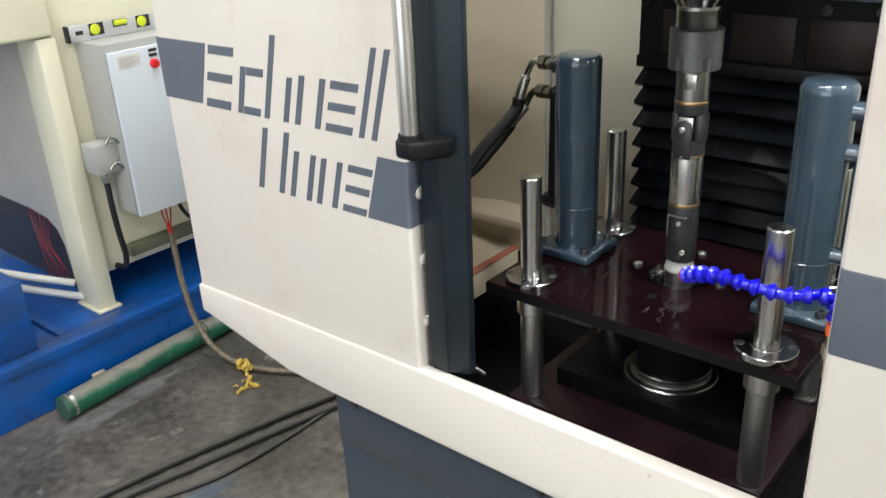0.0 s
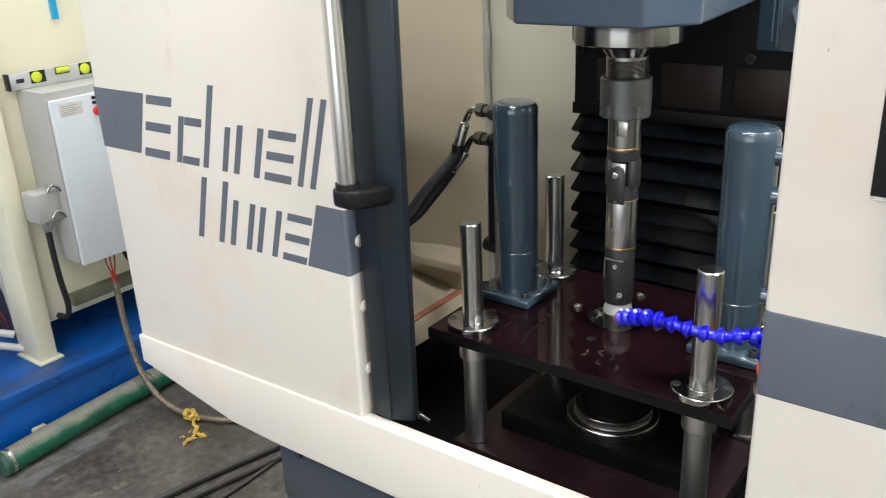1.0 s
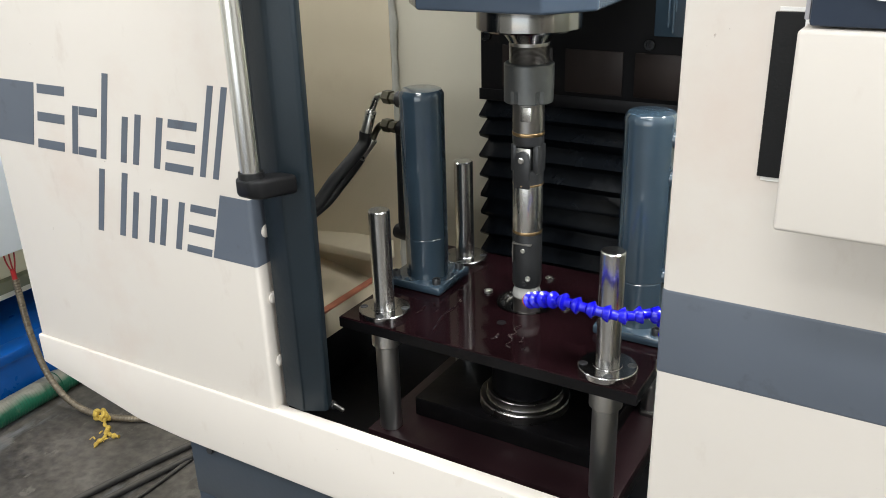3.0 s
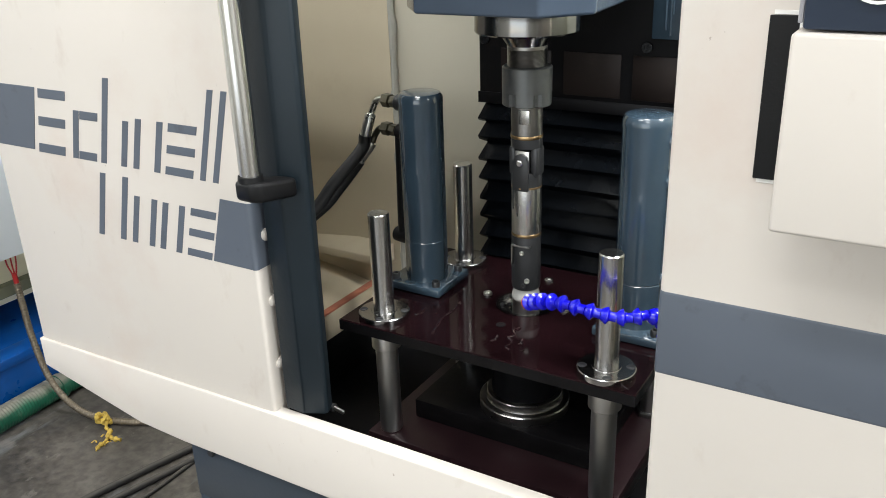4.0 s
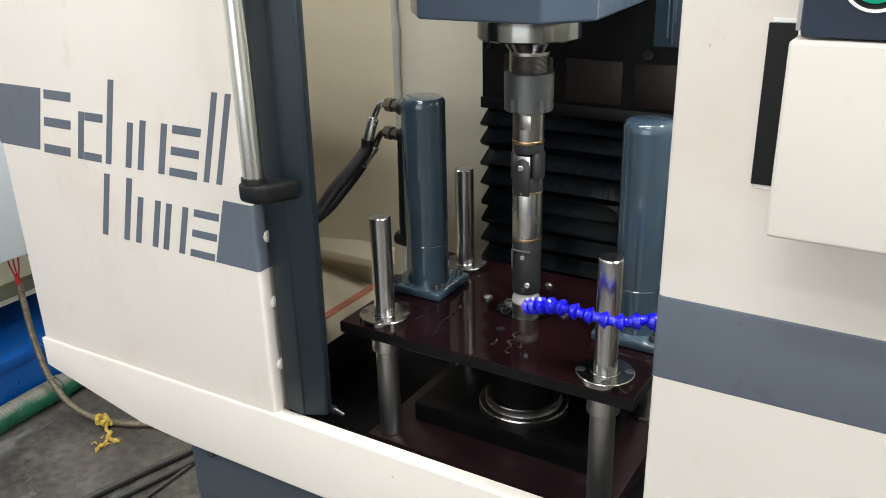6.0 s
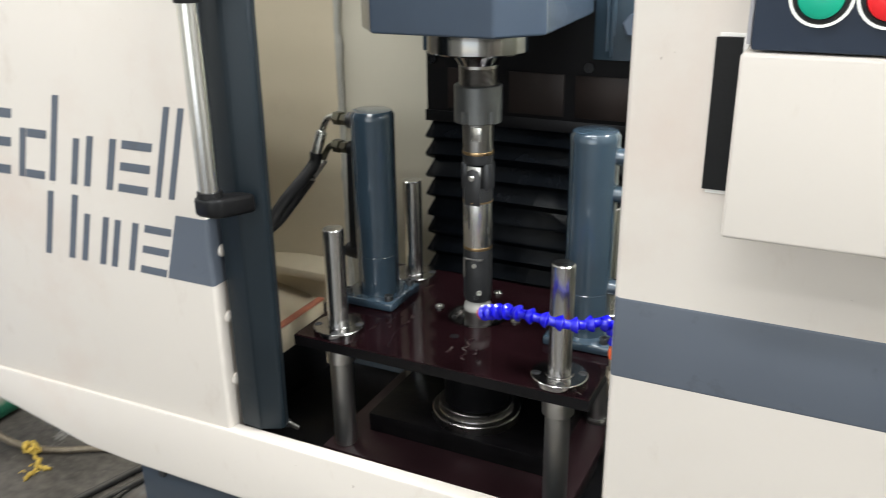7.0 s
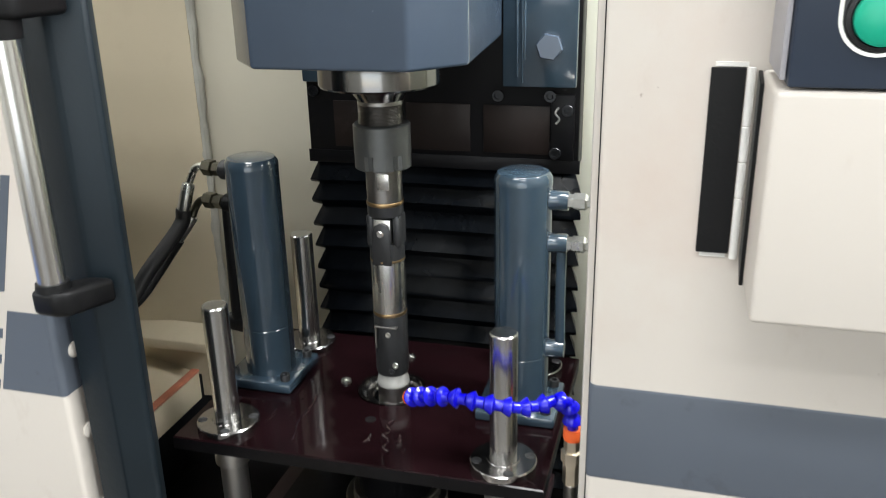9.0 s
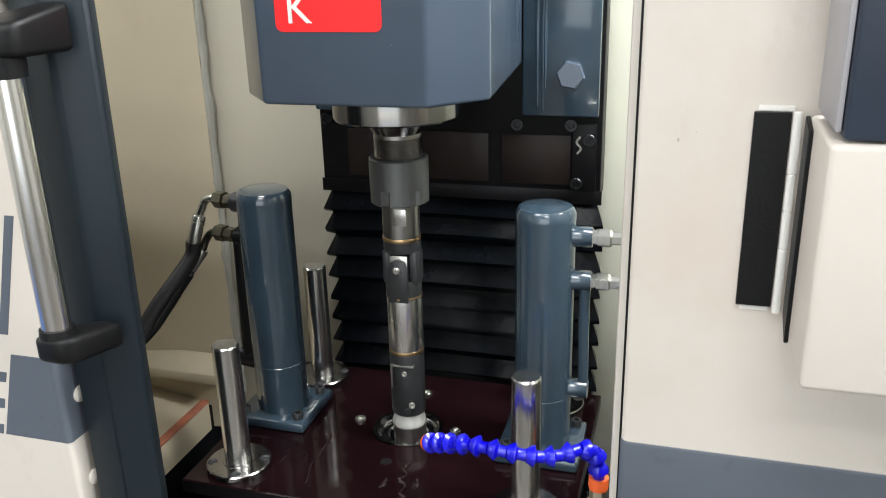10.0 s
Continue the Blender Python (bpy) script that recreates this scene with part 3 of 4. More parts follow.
for bx, material, lab in ((0.3925, GREEN_BTN, "green"), (0.4330, RED_BTN, "red")):
    y0 = -0.087
    b = part("push_button", lathe([(0, 0.004), (0.0105, 0.004), (0.0132, 0.0045), (0.0142, 0.0065), (0.0138, 0.0095), (0.011, 0.0112), (0, 0.0116)], 36, (0, 0, 0)), material, cp, f"{lab} push button")
    b.matrix_basis = pose(bx, y0, 1.442, 90)
    ring = lathe([(0.0165, -0.001), (0.0175, 0.002), (0.0168, 0.0045), (0.0148, 0.0052), (0.0142, 0.003), (0.0142, -0.001)], 36)
    part("bezel", moved(ring, pose(bx, y0, 1.442, 90)), BLACKED, cp)
    # rounded legend plate with a silver rim
    def rounded(r, top):
        pts = [(bx + r * math.cos(a), 1.442 + r * math.sin(a)) for a in [math.pi + k * math.pi / 16 for k in range(17)]]
        return pts + [(bx + r, top - 0.004), (bx + r - 0.004, top), (bx - r + 0.004, top), (bx - r, top - 0.004)]
    part("legend_plate", prism(rounded(0.0200, 1.470), "y", y0 - 0.0012, y0 + 0.001), ZINC, cp, "silver rim of the legend plate")
    part("legend_plate", prism(rounded(0.0180, 1.468), "y", y0 - 0.0016, y0 + 0.001), BLACKED, cp)
    part("legend_bar", box(bx - 0.012, bx + 0.012, y0 - 0.0021, y0 - 0.0015, 1.4600, 1.4635), WHITE, cp)

# ---- spindle head and slide behind it ----
AX, AY = 0.004, 0.248
slide = thing("machine_slide", "black bellows-covered vertical slide with cover plates", "machine slide")
part("column", box(-0.155, 0.165, 0.49, 0.80, 0.72, 2.03, 0.003), BLACKED, slide)
part("cover_plate", box(-0.172, 0.184, 0.452, 0.488, 1.214, 1.60, 0.002), BLACK_PLATE, slide, "black oily cover plate")
part("cover_strip", box(-0.174, 0.186, 0.4505, 0.4516, 1.205, 1.222, 0.0003), BLACK_PLATE, slide)
part("cover_strip", box(0.150, 0.178, 0.447, 0.4515, 1.222, 1.303, 0.001), BLACK_PLATE, slide)
BROWN = mat("dark_brown_panel", (0.011, 0.0075, 0.0065), 0.42, vary=0.25, scale=12, spots=0.3, spot_colour=(0.04, 0.033, 0.03), spec=0.2)
for bx0, bx1 in ((-0.135, -0.055), (-0.036, 0.048), (0.065, 0.148)):
    part("brown_panel", box(bx0, bx1, 0.4502, 0.4519, 1.228, 1.288, 0.0006), BROWN, slide, "thin dark brown panel")
for bx, bz in ((0.084, 1.300), (0.148, 1.301), (0.170, 1.285), (-0.160, 1.300), (0.156, 1.232)):
    part("screw", socket_screw(0.0075, 0.006, pose(bx, 0.4515 if bx < 0.15 else 0.4468, bz, 90)), SCREW_BLACK, slide)
part("chip_mark", moved(sweep(spline([(0, 0, 0), (0.004, 0.0005, 0.006), (-0.001, 0.0005, 0.013), (0.003, 0, 0.02)], 5), 0.0013, 6), pose(0.156, 0.4462, 1.268)), COLLAR, slide, "smear of white paint")
# bellows folds
random.seed(4)
z = 1.204
fold = []
while z > 0.74:
    fold.append((0.460 + random.uniform(-0.001, 0.001), z))
    fold.append((0.4495 + random.uniform(-0.002, 0.002), z - 0.0205 + random.uniform(-0.002, 0.002)))
    fold.append((0.4515, z - 0.0250))
    z -= 0.0315 + random.uniform(-0.003, 0.003)
bel = bmesh.new()
cols = []
xs = [-0.166, -0.163, -0.13, -0.08, -0.03, 0.03, 0.08, 0.13, 0.176, 0.179]
for xi, x in enumerate(xs):
    end = xi in (0, len(xs) - 1)
    col = []
    for fi, (y, zz) in enumerate(fold):
        poke = (0.010 if fi % 3 else 0.0) * (1 if xi else -1) if end else 0
        col.append(bel.verts.new((x + poke, y + (0.003 if end else 0) + 0.0012 * math.sin(9 * x + 1.7 * fi), zz - (0.0035 * abs(x / 0.17) ** 3 if fi % 3 else 0))))
    cols.append(col)
for a, c in zip(cols, cols[1:]):
    for q in range(len(fold) - 1):
        bel.faces.new((a[q], a[q + 1], c[q + 1], c[q]))
for col in (cols[0], cols[-1]):
    back = [bel.verts.new((v.co.x * 0.97, 0.486, v.co.z)) for v in col]
    for q in range(len(fold) - 1):
        bel.faces.new((col[q], col[q + 1], back[q + 1], back[q]))
part("bellows", bel, BELLOWS, slide, "black glossy rubber bellows")

spindle = thing("honing_spindle", "slate-blue spindle head with red label and jointed steel honing tool", "machine spindle")
hp = [(-0.072, 0.124), (0.075, 0.124), (0.1165, 0.172), (0.097, 0.405), (0.090, 0.440), (-0.086, 0.440), (-0.093, 0.405), (-0.1125, 0.172)]
part("casting", prism(hp, "z", 1.376, 2.00, 0.0035, 3), HEAD, spindle, "slate-blue painted casting")
part("saddle", box(0.0905, 0.180, 0.4405, 0.4515, 1.312, 1.60, 0.003), SLATE_GLOSS, spindle, "glossy slate saddle plate")
part("saddle", box(-0.172, -0.0865, 0.4405, 0.4515, 1.312, 1.60, 0.003), SLATE_GLOSS, spindle, "glossy slate saddle plate")
for rx, z1 in ((0.109, 1.325), (0.1155, 1.318), (0.118, 1.345)):
    part("paint_run", sweep(spline([(rx, 0.4405, 1.58), (rx + 0.001, 0.4403, 1.50), (rx - 0.0006, 0.4403, 1.42), (rx, 0.4402, z1)], 6), lambda q: 0.0021 + 0.0006 * math.sin(q * 47), 8), SLATE_GLOSS, spindle, "glossy run of paint")
for bz in (1.361, 1.470, 1.56):
    for bx in (-0.142, 0.148):
        part("bolt", hex_bolt(0.0165, 0.011, pose(bx, 0.4405, bz, 90, 10)), HEAD, spindle, "painted hex bolt")


def rounded_rect(x0, x1, z0, z1, r, n=6):
    pts = []
    for cx, cz, a0 in ((x1 - r, z1 - r, 0), (x0 + r, z1 - r, 90), (x0 + r, z0 + r, 180), (x1 - r, z0 + r, 270)):
        pts += [(cx + r * math.cos(radians(a0 + 90 * k / n)), cz + r * math.sin(radians(a0 + 90 * k / n))) for k in range(n + 1)]
    return pts


label = part("label", prism(rounded_rect(-0.054, 0.039, 1.437, 1.53, 0.006), "y", 0.1232, 0.1245), RED_LABEL, spindle, "red label with white writing")
tx = bpy.data.curves.new("letter", "FONT")
tx.body, tx.size, tx.extrude, tx.align_x = "K", 0.036, 0.0004, "LEFT"
tmp = bpy.data.objects.new("letter", tx)
letter = new("letter", bpy.data.meshes.new_from_object(tmp))
bpy.data.objects.remove(tmp)
letter.data.materials.append(WHITE)
letter.parent = label
letter.matrix_basis = pose(-0.0445, 0.1228, 1.4440, 90)

part("flange", lathe([(0, 1.375), (0.061, 1.375), (0.0615, 1.374), (0.0620, 1.3470), (0.0605, 1.3450), (0.034, 1.345), (0.031, 1.340), (0.0245, 1.331), (0.0235, 1.329), (0, 1.329)], 64, (AX, AY, 0)), FLANGE, spindle, "ground steel flange ring")
thread = [(0.0, 1.331), (0.0238, 1.331), (0.0238, 1.326)]
z = 1.326
while z > 1.304:
    thread += [(0.0228, z - 0.0007), (0.0238, z - 0.0014)]
    z -= 0.0014
thread += [(0.0228, 1.300), (0.0, 1.300)]
part("thread", lathe(thread, 40, (AX, AY, 0)), STEEL_DARK, spindle)
nut = bmesh.new()
seg = 72
notch = {i for c in range(6) for i in range(c * 12 + 3, c * 12 + 6)}
prof = [(0.0230, 1.3060), (0.0280, 1.3060), (0.0298, 1.3045), (0.0298, 1.296)]
rows = []
for k in range(seg):
    a = 2 * math.pi * k / seg
    rad = 0.0265 if k in notch else 0.0298
    rr = [(r, zz) for r, zz in prof] + [(0.0298, 1.2755), (rad, 1.275), (rad, 1.2605), (rad - 0.0012, 1.2595), (0.0200, 1.2595)]
    rows.append([nut.verts.new((AX + r * math.cos(a), AY + r * math.sin(a), zz)) for r, zz in rr])
for k in range(seg):
    a, c = rows[k], rows[(k + 1) % seg]
    for q in range(len(a) - 1):
        nut.faces.new((a[q], a[q + 1], c[q + 1], c[q]))
part("collet_nut", nut, NUT_GREY, spindle, "grey phosphated slotted collet nut")


def turned(name, pairs, material, lab=""):
    return part(name, lathe([(0, pairs[0][1])] + pairs + [(0, pairs[-1][1])], 44, (AX, AY, 0)), material, spindle, lab)


turned("shank", [(0.0192, 1.2660), (0.0192, 1.2235), (0.0186, 1.2230)], STEEL_DARK, "oily ground shank")
part("flat", box(AX - 0.002, AX + 0.012, AY - 0.0196, AY - 0.015, 1.2380, 1.2560, 0.001), STEEL, spindle)
turned("ring", [(0.0196, 1.2230), (0.0199, 1.2225), (0.0199, 1.2195), (0.0196, 1.2190)], BRONZE, "bronze coloured ring")
turned("yoke", [(0.0193, 1.2190), (0.0193, 1.2100), (0.0185, 1.2070)], BLACKED)
part("fork", box(AX - 0.0190, AX - 0.0105, AY - 0.012, AY + 0.012, 1.1720, 1.2080, 0.003, 2), BLACKED, spindle)
part("fork", box(AX + 0.0105, AX + 0.0190, AY - 0.012, AY + 0.012, 1.1720, 1.2080, 0.003, 2), BLACKED, spindle)

part("cross", box(AX - 0.0098, AX + 0.0098, AY - 0.0150, AY + 0.0150, 1.1760, 1.2045, 0.001), STEEL, spindle, "bright joint block")
low = prism([(AX - 0.0105, 1.1540), (AX + 0.0105, 1.1540), (AX + 0.0105, 1.1900), (AX + 0.0075, 1.1985), (AX, 1.2015), (AX - 0.0075, 1.1985), (AX - 0.0105, 1.1900)], "y", AY - 0.0192, AY - 0.0152, 0.001)
part("lower_fork", low, BLACKED, spindle)
part("pin", moved(lathe([(0, 0), (0.0042, 0), (0.0042, 0.002), (0.003, 0.003), (0, 0.003)], 18), pose(AX, AY - 0.0192, 1.1900, 90)), STEEL, spindle, "bright pin head")
turned("socket", [(0.0180, 1.1760), (0.0190, 1.1720), (0.0190, 1.1585)], BLACKED)
turned("ring", [(0.0190, 1.1585), (0.0193, 1.1580), (0.0193, 1.1565), (0.0190, 1.1560)], BRONZE)
turned("sleeve", [(0.0185, 1.1560), (0.0187, 1.1550), (0.0187, 1.0970), (0.0184, 1.0960)], STEEL, "bright ground steel sleeve")
turned("ring", [(0.0186, 1.0960), (0.0189, 1.0955), (0.0189, 1.0925), (0.0186, 1.0920)], BRONZE)
turned("tool_body", [(0.0186, 1.0920), (0.0188, 1.0910), (0.0188, 1.0230), (0.0178, 1.0190)], BLACKED, "black honing tool body")
slot = box(AX - 0.0125, AX - 0.0105, AY - 0.0192, AY - 0.008, 1.0540, 1.0800, 0.0003, 1)
slot = box(AX - 0.0125, AX + 0.013, AY - 0.0193, AY - 0.008, 1.0795, 1.0815, 0.0003, 1, slot)
part("slot_edge", slot, STEEL_DARK, spindle)
part("screw", socket_screw(0.003, 0.002, pose(AX + 0.003, AY - 0.0186, 1.0720, 90)), ZINC, spindle)
part("screw", socket_screw(0.0034, 0.003, pose(AX + 0.009, AY - 0.0165, 1.0340, 90, 0, 20)), ZINC, spindle)
part("screw", socket_screw(0.0034, 0.003, pose(AX + 0.005, AY - 0.0180, 1.0270, 90, 0, 10)), BLACKED, spindle)
turned("collar", [(0.0160, 1.019), (0.0165, 1.015), (0.0178, 1.010), (0.0186, 1.006), (0.0186, 1.004), (0.0180, 1.003)], COLLAR, "greyish white collar")
turned("tool_end", [(0.0180, 1.003), (0.0178, 0.972), (0.012, 0.93)], STEEL_DARK)

# ---- fixture: two plates on four posts ----
fixture = thing("honing_fixture", "oily maroon-black fixture plates carried on four bright steel posts", "fixture")
PZ, PT = 0.983, 0.015
PX0, PX1, PY0, PY1 = -0.2035, 0.2005, 0.113, 0.392


def plate_with_hole(x0, x1, y0, y1, z0, z1, cx, cy, r, n=64):
    b = bmesh.new()
    c = 0.0012
    levels = []
    for z, inset in ((z0, 0), (z1 - c, 0), (z1, c)):
        outer, inner = [], []
        for k in range(n):
            a = 2 * math.pi * k / n
            dx, dy = math.cos(a), math.sin(a)
            t = min(((x1 if dx > 0 else x0) - cx) / dx if abs(dx) > 1e-9 else 9, ((y1 if dy > 0 else y0) - cy) / dy if abs(dy) > 1e-9 else 9)
            outer.append([cx + dx * t, cy + dy * t])
            inner.append((cx + dx * (r + inset), cy + dy * (r + inset)))
        for ex in (x0, x1):
            for ey in (y0, y1):
                k = min(range(n), key=lambda i: (outer[i][0] - ex) ** 2 + (outer[i][1] - ey) ** 2)
                outer[k] = [ex, ey]
        outer = [(min(max(p[0], x0 + inset), x1 - inset), min(max(p[1], y0 + inset), y1 - inset)) for p in outer]
        levels.append(([b.verts.new((*p, z)) for p in outer], [b.verts.new((*p, z)) for p in inner]))
    for k in range(n):
        j = (k + 1) % n
        for o, q in (levels[0], levels[-1]):
            b.faces.new((o[k], o[j], q[j], q[k]))
        for (o, q), (o2, q2) in zip(levels, levels[1:]):
            b.faces.new((o[k], o[j], o2[j], o2[k]))
            b.faces.new((q[k], q[j], q2[j], q2[k]))
    return b


top_plate = part("top_plate", plate_with_hole(PX0, PX1, PY0, PY1, PZ - PT, PZ, AX - 0.009, AY + 0.019, 0.040), MAROON, fixture, "thick oily maroon-black top plate")
top_plate.data.materials.append(MAROON_EDGE)
for f in top_plate.data.polygons:
    if abs(f.normal.z) < 0.5:
        f.material_index = 1
part("bush", lathe([(0.0398, PZ - 0.0005), (0.0398, PZ - PT), (0.0215, PZ - PT), (0.0215, PZ - 0.0085), (0.0235, PZ - 0.0065), (0.0350, PZ - 0.0065), (0.0360, PZ - 0.0045), (0.0362, PZ + 0.0006), (0.0396, PZ + 0.0006)], 48, (AX - 0.009, AY + 0.019, 0)), PLATE_STEEL, top_plate, "oily steel bush in the hole")
for k in range(6):
    a = 2 * math.pi * (k + 0.3) / 6
    part("screw", socket_screw(0.0028, 0.003, pose(AX - 0.009 + 0.0325 * math.cos(a), AY + 0.019 + 0.0295 * math.sin(a), PZ - 0.0065)), BLACKED, top_plate)
part("bottom_plate", box(-0.180, 0.174, 0.127, 0.392, 0.792, 0.807, 0.0012), MAROON_LIGHTER, fixture, "oily maroon bottom plate")
part("pedestal", box(-0.140, 0.128, 0.188, 0.350, 0.8072, 0.836, 0.0015), MAROON_EDGE, fixture, "black clamping block")
part("support", box(-0.150, 0.150, 0.15, 0.37, 0.712, 0.7918, 0.002), BLACKED, fixture)
cup = lathe([(0, 0.836), (0.062, 0.836), (0.0625, 0.837), (0.0625, 0.848), (0.061, 0.8495), (0.0535, 0.850), (0.0525, 0.8515), (0.0525, 0.860), (0.0515, 0.861), (0.046, 0.8615), (0.020, 0.8615)], 64, (AX - 0.004, AY + 0.006, 0))
part("workpiece_cup", cup, STEEL_DARK, fixture, "stepped dark steel work holder")
part("workpiece", lathe([(0, 0.8618), (0.0455, 0.8618), (0.0455, 0.929), (0.044, 0.9305), (0.020, 0.9305)], 64, (AX - 0.004, AY + 0.006, 0)), BLACK_PLATE, fixture, "black oily cylinder being honed")
POSTS = [(-0.156, 0.150, 1.127), (0.154, 0.147, 1.131), (-0.149, 0.354, 1.137), (0.150, 0.354, 1.135)]
for px, py, pz in POSTS:
    post = part("post", lathe([(0, 0.9), (0.0138, 0.9), (0.0138, pz - 0.0015), (0.0125, pz), (0.0085, pz - 0.0002), (0.004, pz), (0, pz - 0.0003)], 40, (px, py, 0)), STEEL, fixture, "bright ground steel post")
    part("flange", lathe([(0.0138, PZ + 0.0085), (0.0165, PZ + 0.0085), (0.0170, PZ + 0.0078), (0.0328, PZ + 0.0075), (0.0338, PZ + 0.0065), (0.0338, PZ + 0.0002), (0.0138, PZ + 0.0002)], 48, (px, py, 0)), PLATE_STEEL, post, "round steel flange with countersunk screws")
    for k in range(4):
        a = math.pi * (k / 2 + 0.12)
        part("screw", lathe([(0, 0.0002), (0.0022, 0.0002), (0.0026, 0.0004), (0.0050, 0.0005), (0.0054, 0.0001)], 16, (px + 0.0275 * math.cos(a), py + 0.0275 * math.sin(a), PZ + 0.0076)), BLACKED, post)
    part("collar", rod(px, py, PZ - PT - 0.032, PZ - PT - 0.0002, 0.0195, 0.002, 40), LEG_STEEL, post)
    part("leg", rod(px, py, 0.8072, PZ - PT - 0.032, 0.0152, 0.001, 40), LEG_STEEL, post)
    part("nut", lathe([(0, 0.8072), (0.021, 0.8072), (0.021, 0.8125), (0.019, 0.8145), (0, 0.8145)], 6 if py > 0.3 else 40, (px, py, 0)), STEEL_DARK if py > 0.3 else STEEL, post) if py > 0.3 else None
for bx, by in ((-0.0635, 0.268), (0.0505, 0.270), (-0.006, 0.345), (-0.006, 0.195)):
    part("screw", socket_screw(0.0062, 0.0035 if by > 0.2 else 0.0006, pose(bx, by, PZ)), ZINC if by > 0.2 else MAROON_EDGE, fixture, "bright cap screw")
random.seed(11)
for k in range(34):
    dx, dy, r = random.uniform(-0.17, 0.17), random.uniform(0.12, 0.37), random.uniform(0.0007, 0.0022)
    if (dx - AX) ** 2 + (dy - AY - 0.012) ** 2 < 0.05 ** 2:
        continue
    part("oil_drop", lathe([(r, 0), (r * 0.85, r * 0.25), (r * 0.4, r * 0.4), (0, r * 0.42)], 10, (dx, dy, PZ)), MAROON, fixture)

# glossy ridges shaped in for the reflected streaks on the oily top plate
for pts in ([(-0.085, 0.232, PZ), (-0.081, 0.205, PZ), (-0.083, 0.180, PZ), (-0.076, 0.150, PZ), (-0.072, 0.136, PZ)],
            [(0.020, 0.198, PZ), (0.017, 0.186, PZ), (0.023, 0.178, PZ), (0.018, 0.168, PZ), (0.027, 0.160, PZ), (0.026, 0.146, PZ), (0.034, 0.140, PZ)],
            [(0.004, 0.166, PZ), (0.006, 0.157, PZ), (0.002, 0.150, PZ)],
            [(0.036, 0.172, PZ), (0.039, 0.163, PZ), (0.037, 0.157, PZ)],
            [(0.186, 0.140, PZ), (0.180, 0.128, PZ), (0.190, 0.122, PZ)],
            [(-0.118, 0.190, PZ), (-0.116, 0.176, PZ), (-0.119, 0.165, PZ)]):
    part("oil_glint", sweep(spline(pts, 6), lambda q: 0.0015 + 0.0006 * math.sin(q * 210), 10), OIL_GLINT, fixture, "glossy oil ridge added for a reflected streak")

# ---- hydraulic cylinders ----


def cylinder_thing(cx, cy, ztop, sgn, lab):
    c = thing("hydraulic_cylinder", lab, "hydraulic cylinder", "clamping cylinders", (cx, cy, PZ))
    h = ztop - PZ
    part("body", lathe([(0, 0.012), (0.0298, 0.012), (0.0298, 0.070), (0.0294, 0.0705), (0.0294, 0.0715), (0.0298, 0.072), (0.0300, h - 0.016), (0.0303, h - 0.012), (0.0300, h - 0.006), (0.0268, h - 0.001), (0.024, h), (0, h)], 48), SLATE_GLOSS, c, "glossy slate-painted tube")
    part("foot", box(-0.044, 0.044, -0.043, 0.043, 0.0003, 0.0125, 0.003, 2), SLATE_GLOSS, c, "painted square foot")
    for sx in (-1, 1):
        for sy in (-1, 1):
            part("bolt", socket_screw(0.0058, 0.008, pose(sx * 0.033, sy * 0.031, 0.0125)), BLACKED, c)
    return c, h


cl, h = cylinder_thing(-0.160, 0.266, 1.258, -1, "glossy slate-painted hydraulic cylinder with two black hoses")
out = Vector((-0.975, 0.22, 0)).normalized()
for zz, nm in ((1.238 - PZ, 0), (1.198 - PZ, 1)):
    a = Vector((0, 0, zz)) + out * 0.024
    part("port", moved(lathe([(0, 0), (0.0105, 0), (0.0115, 0.004), (0.0115, 0.018), (0.0098, 0.020), (0, 0.020)], 20), along(a, a + out)), BLACKED if nm == 0 else PLASTIC, cl)
    f0 = a + out * (0.020 if nm == 0 else 0.024)
    part("fitting", moved(lathe([(0, 0), (0.0085, 0), (0.0085, 0.010), (0.0068, 0.0105), (0.0068, 0.013), (0.0098, 0.0135), (0.0098, 0.026), (0.008, 0.028), (0.0045, 0.029), (0, 0.029)], 6), along(f0, f0 + out)), OLIVE_ZINC, cl, "yellow zinc-plated union")
    e0 = f0 + out * 0.027
    k = 0 if nm == 0 else 1
    line = spline([e0, e0 + out * 0.008, e0 + out * 0.016 + Vector((0, -0.001, -0.004)), e0 + out * 0.021 + Vector((-0.001, -0.002, -0.014)), e0 + out * 0.024 + Vector((-0.002, -0.003, -0.022))], 6)
    c0 = Vector((-0.160, 0.266, PZ))
    if nm:
        line = spline([e0] + [Vector(p) - c0 for p in ((-0.245, 0.288, 1.194), (-0.254, 0.290, 1.184), (-0.258, 0.288, 1.174))], 6)
    part("elbow", sweep(line, 0.0045, 14), ZINC if not nm else OLIVE_ZINC, cl, "bent zinc pipe")
    s0 = line[-1]
    s1 = s0 + Vector((-0.008, -0.008, -0.034)) if not nm else Vector((-0.279, 0.277, 1.143)) - c0
    part("sleeve", moved(lathe([(0, 0), (0.0068, 0), (0.0078, 0.002), (0.0078, 0.034), (0.0072, 0.036), (0, 0.036)], 18), along(s0, s1)), ZINC, cl, "crimped zinc sleeve")
    run = [s0.lerp(s1, 0.9), s1 + (s1 - s0) * 0.5]
    run += [Vector(p) - c0 for p in ((-0.286, 0.228, 1.125), (-0.303, 0.195, 1.090), (-0.345, 0.14, 1.055), (-0.45, 0.10, 1.03))]
    if nm:
        run[2:] = [Vector(p) - c0 for p in ((-0.294, 0.250, 1.112), (-0.310, 0.220, 1.084), (-0.352, 0.165, 1.050), (-0.46, 0.124, 1.025))]
    part("hose", sweep(spline(run, 10), 0.0090, 16), RUBBER, cl, "black rubber hydraulic hose")
pv = Vector((0, 0, 1.198 - PZ)) + out * 0.040
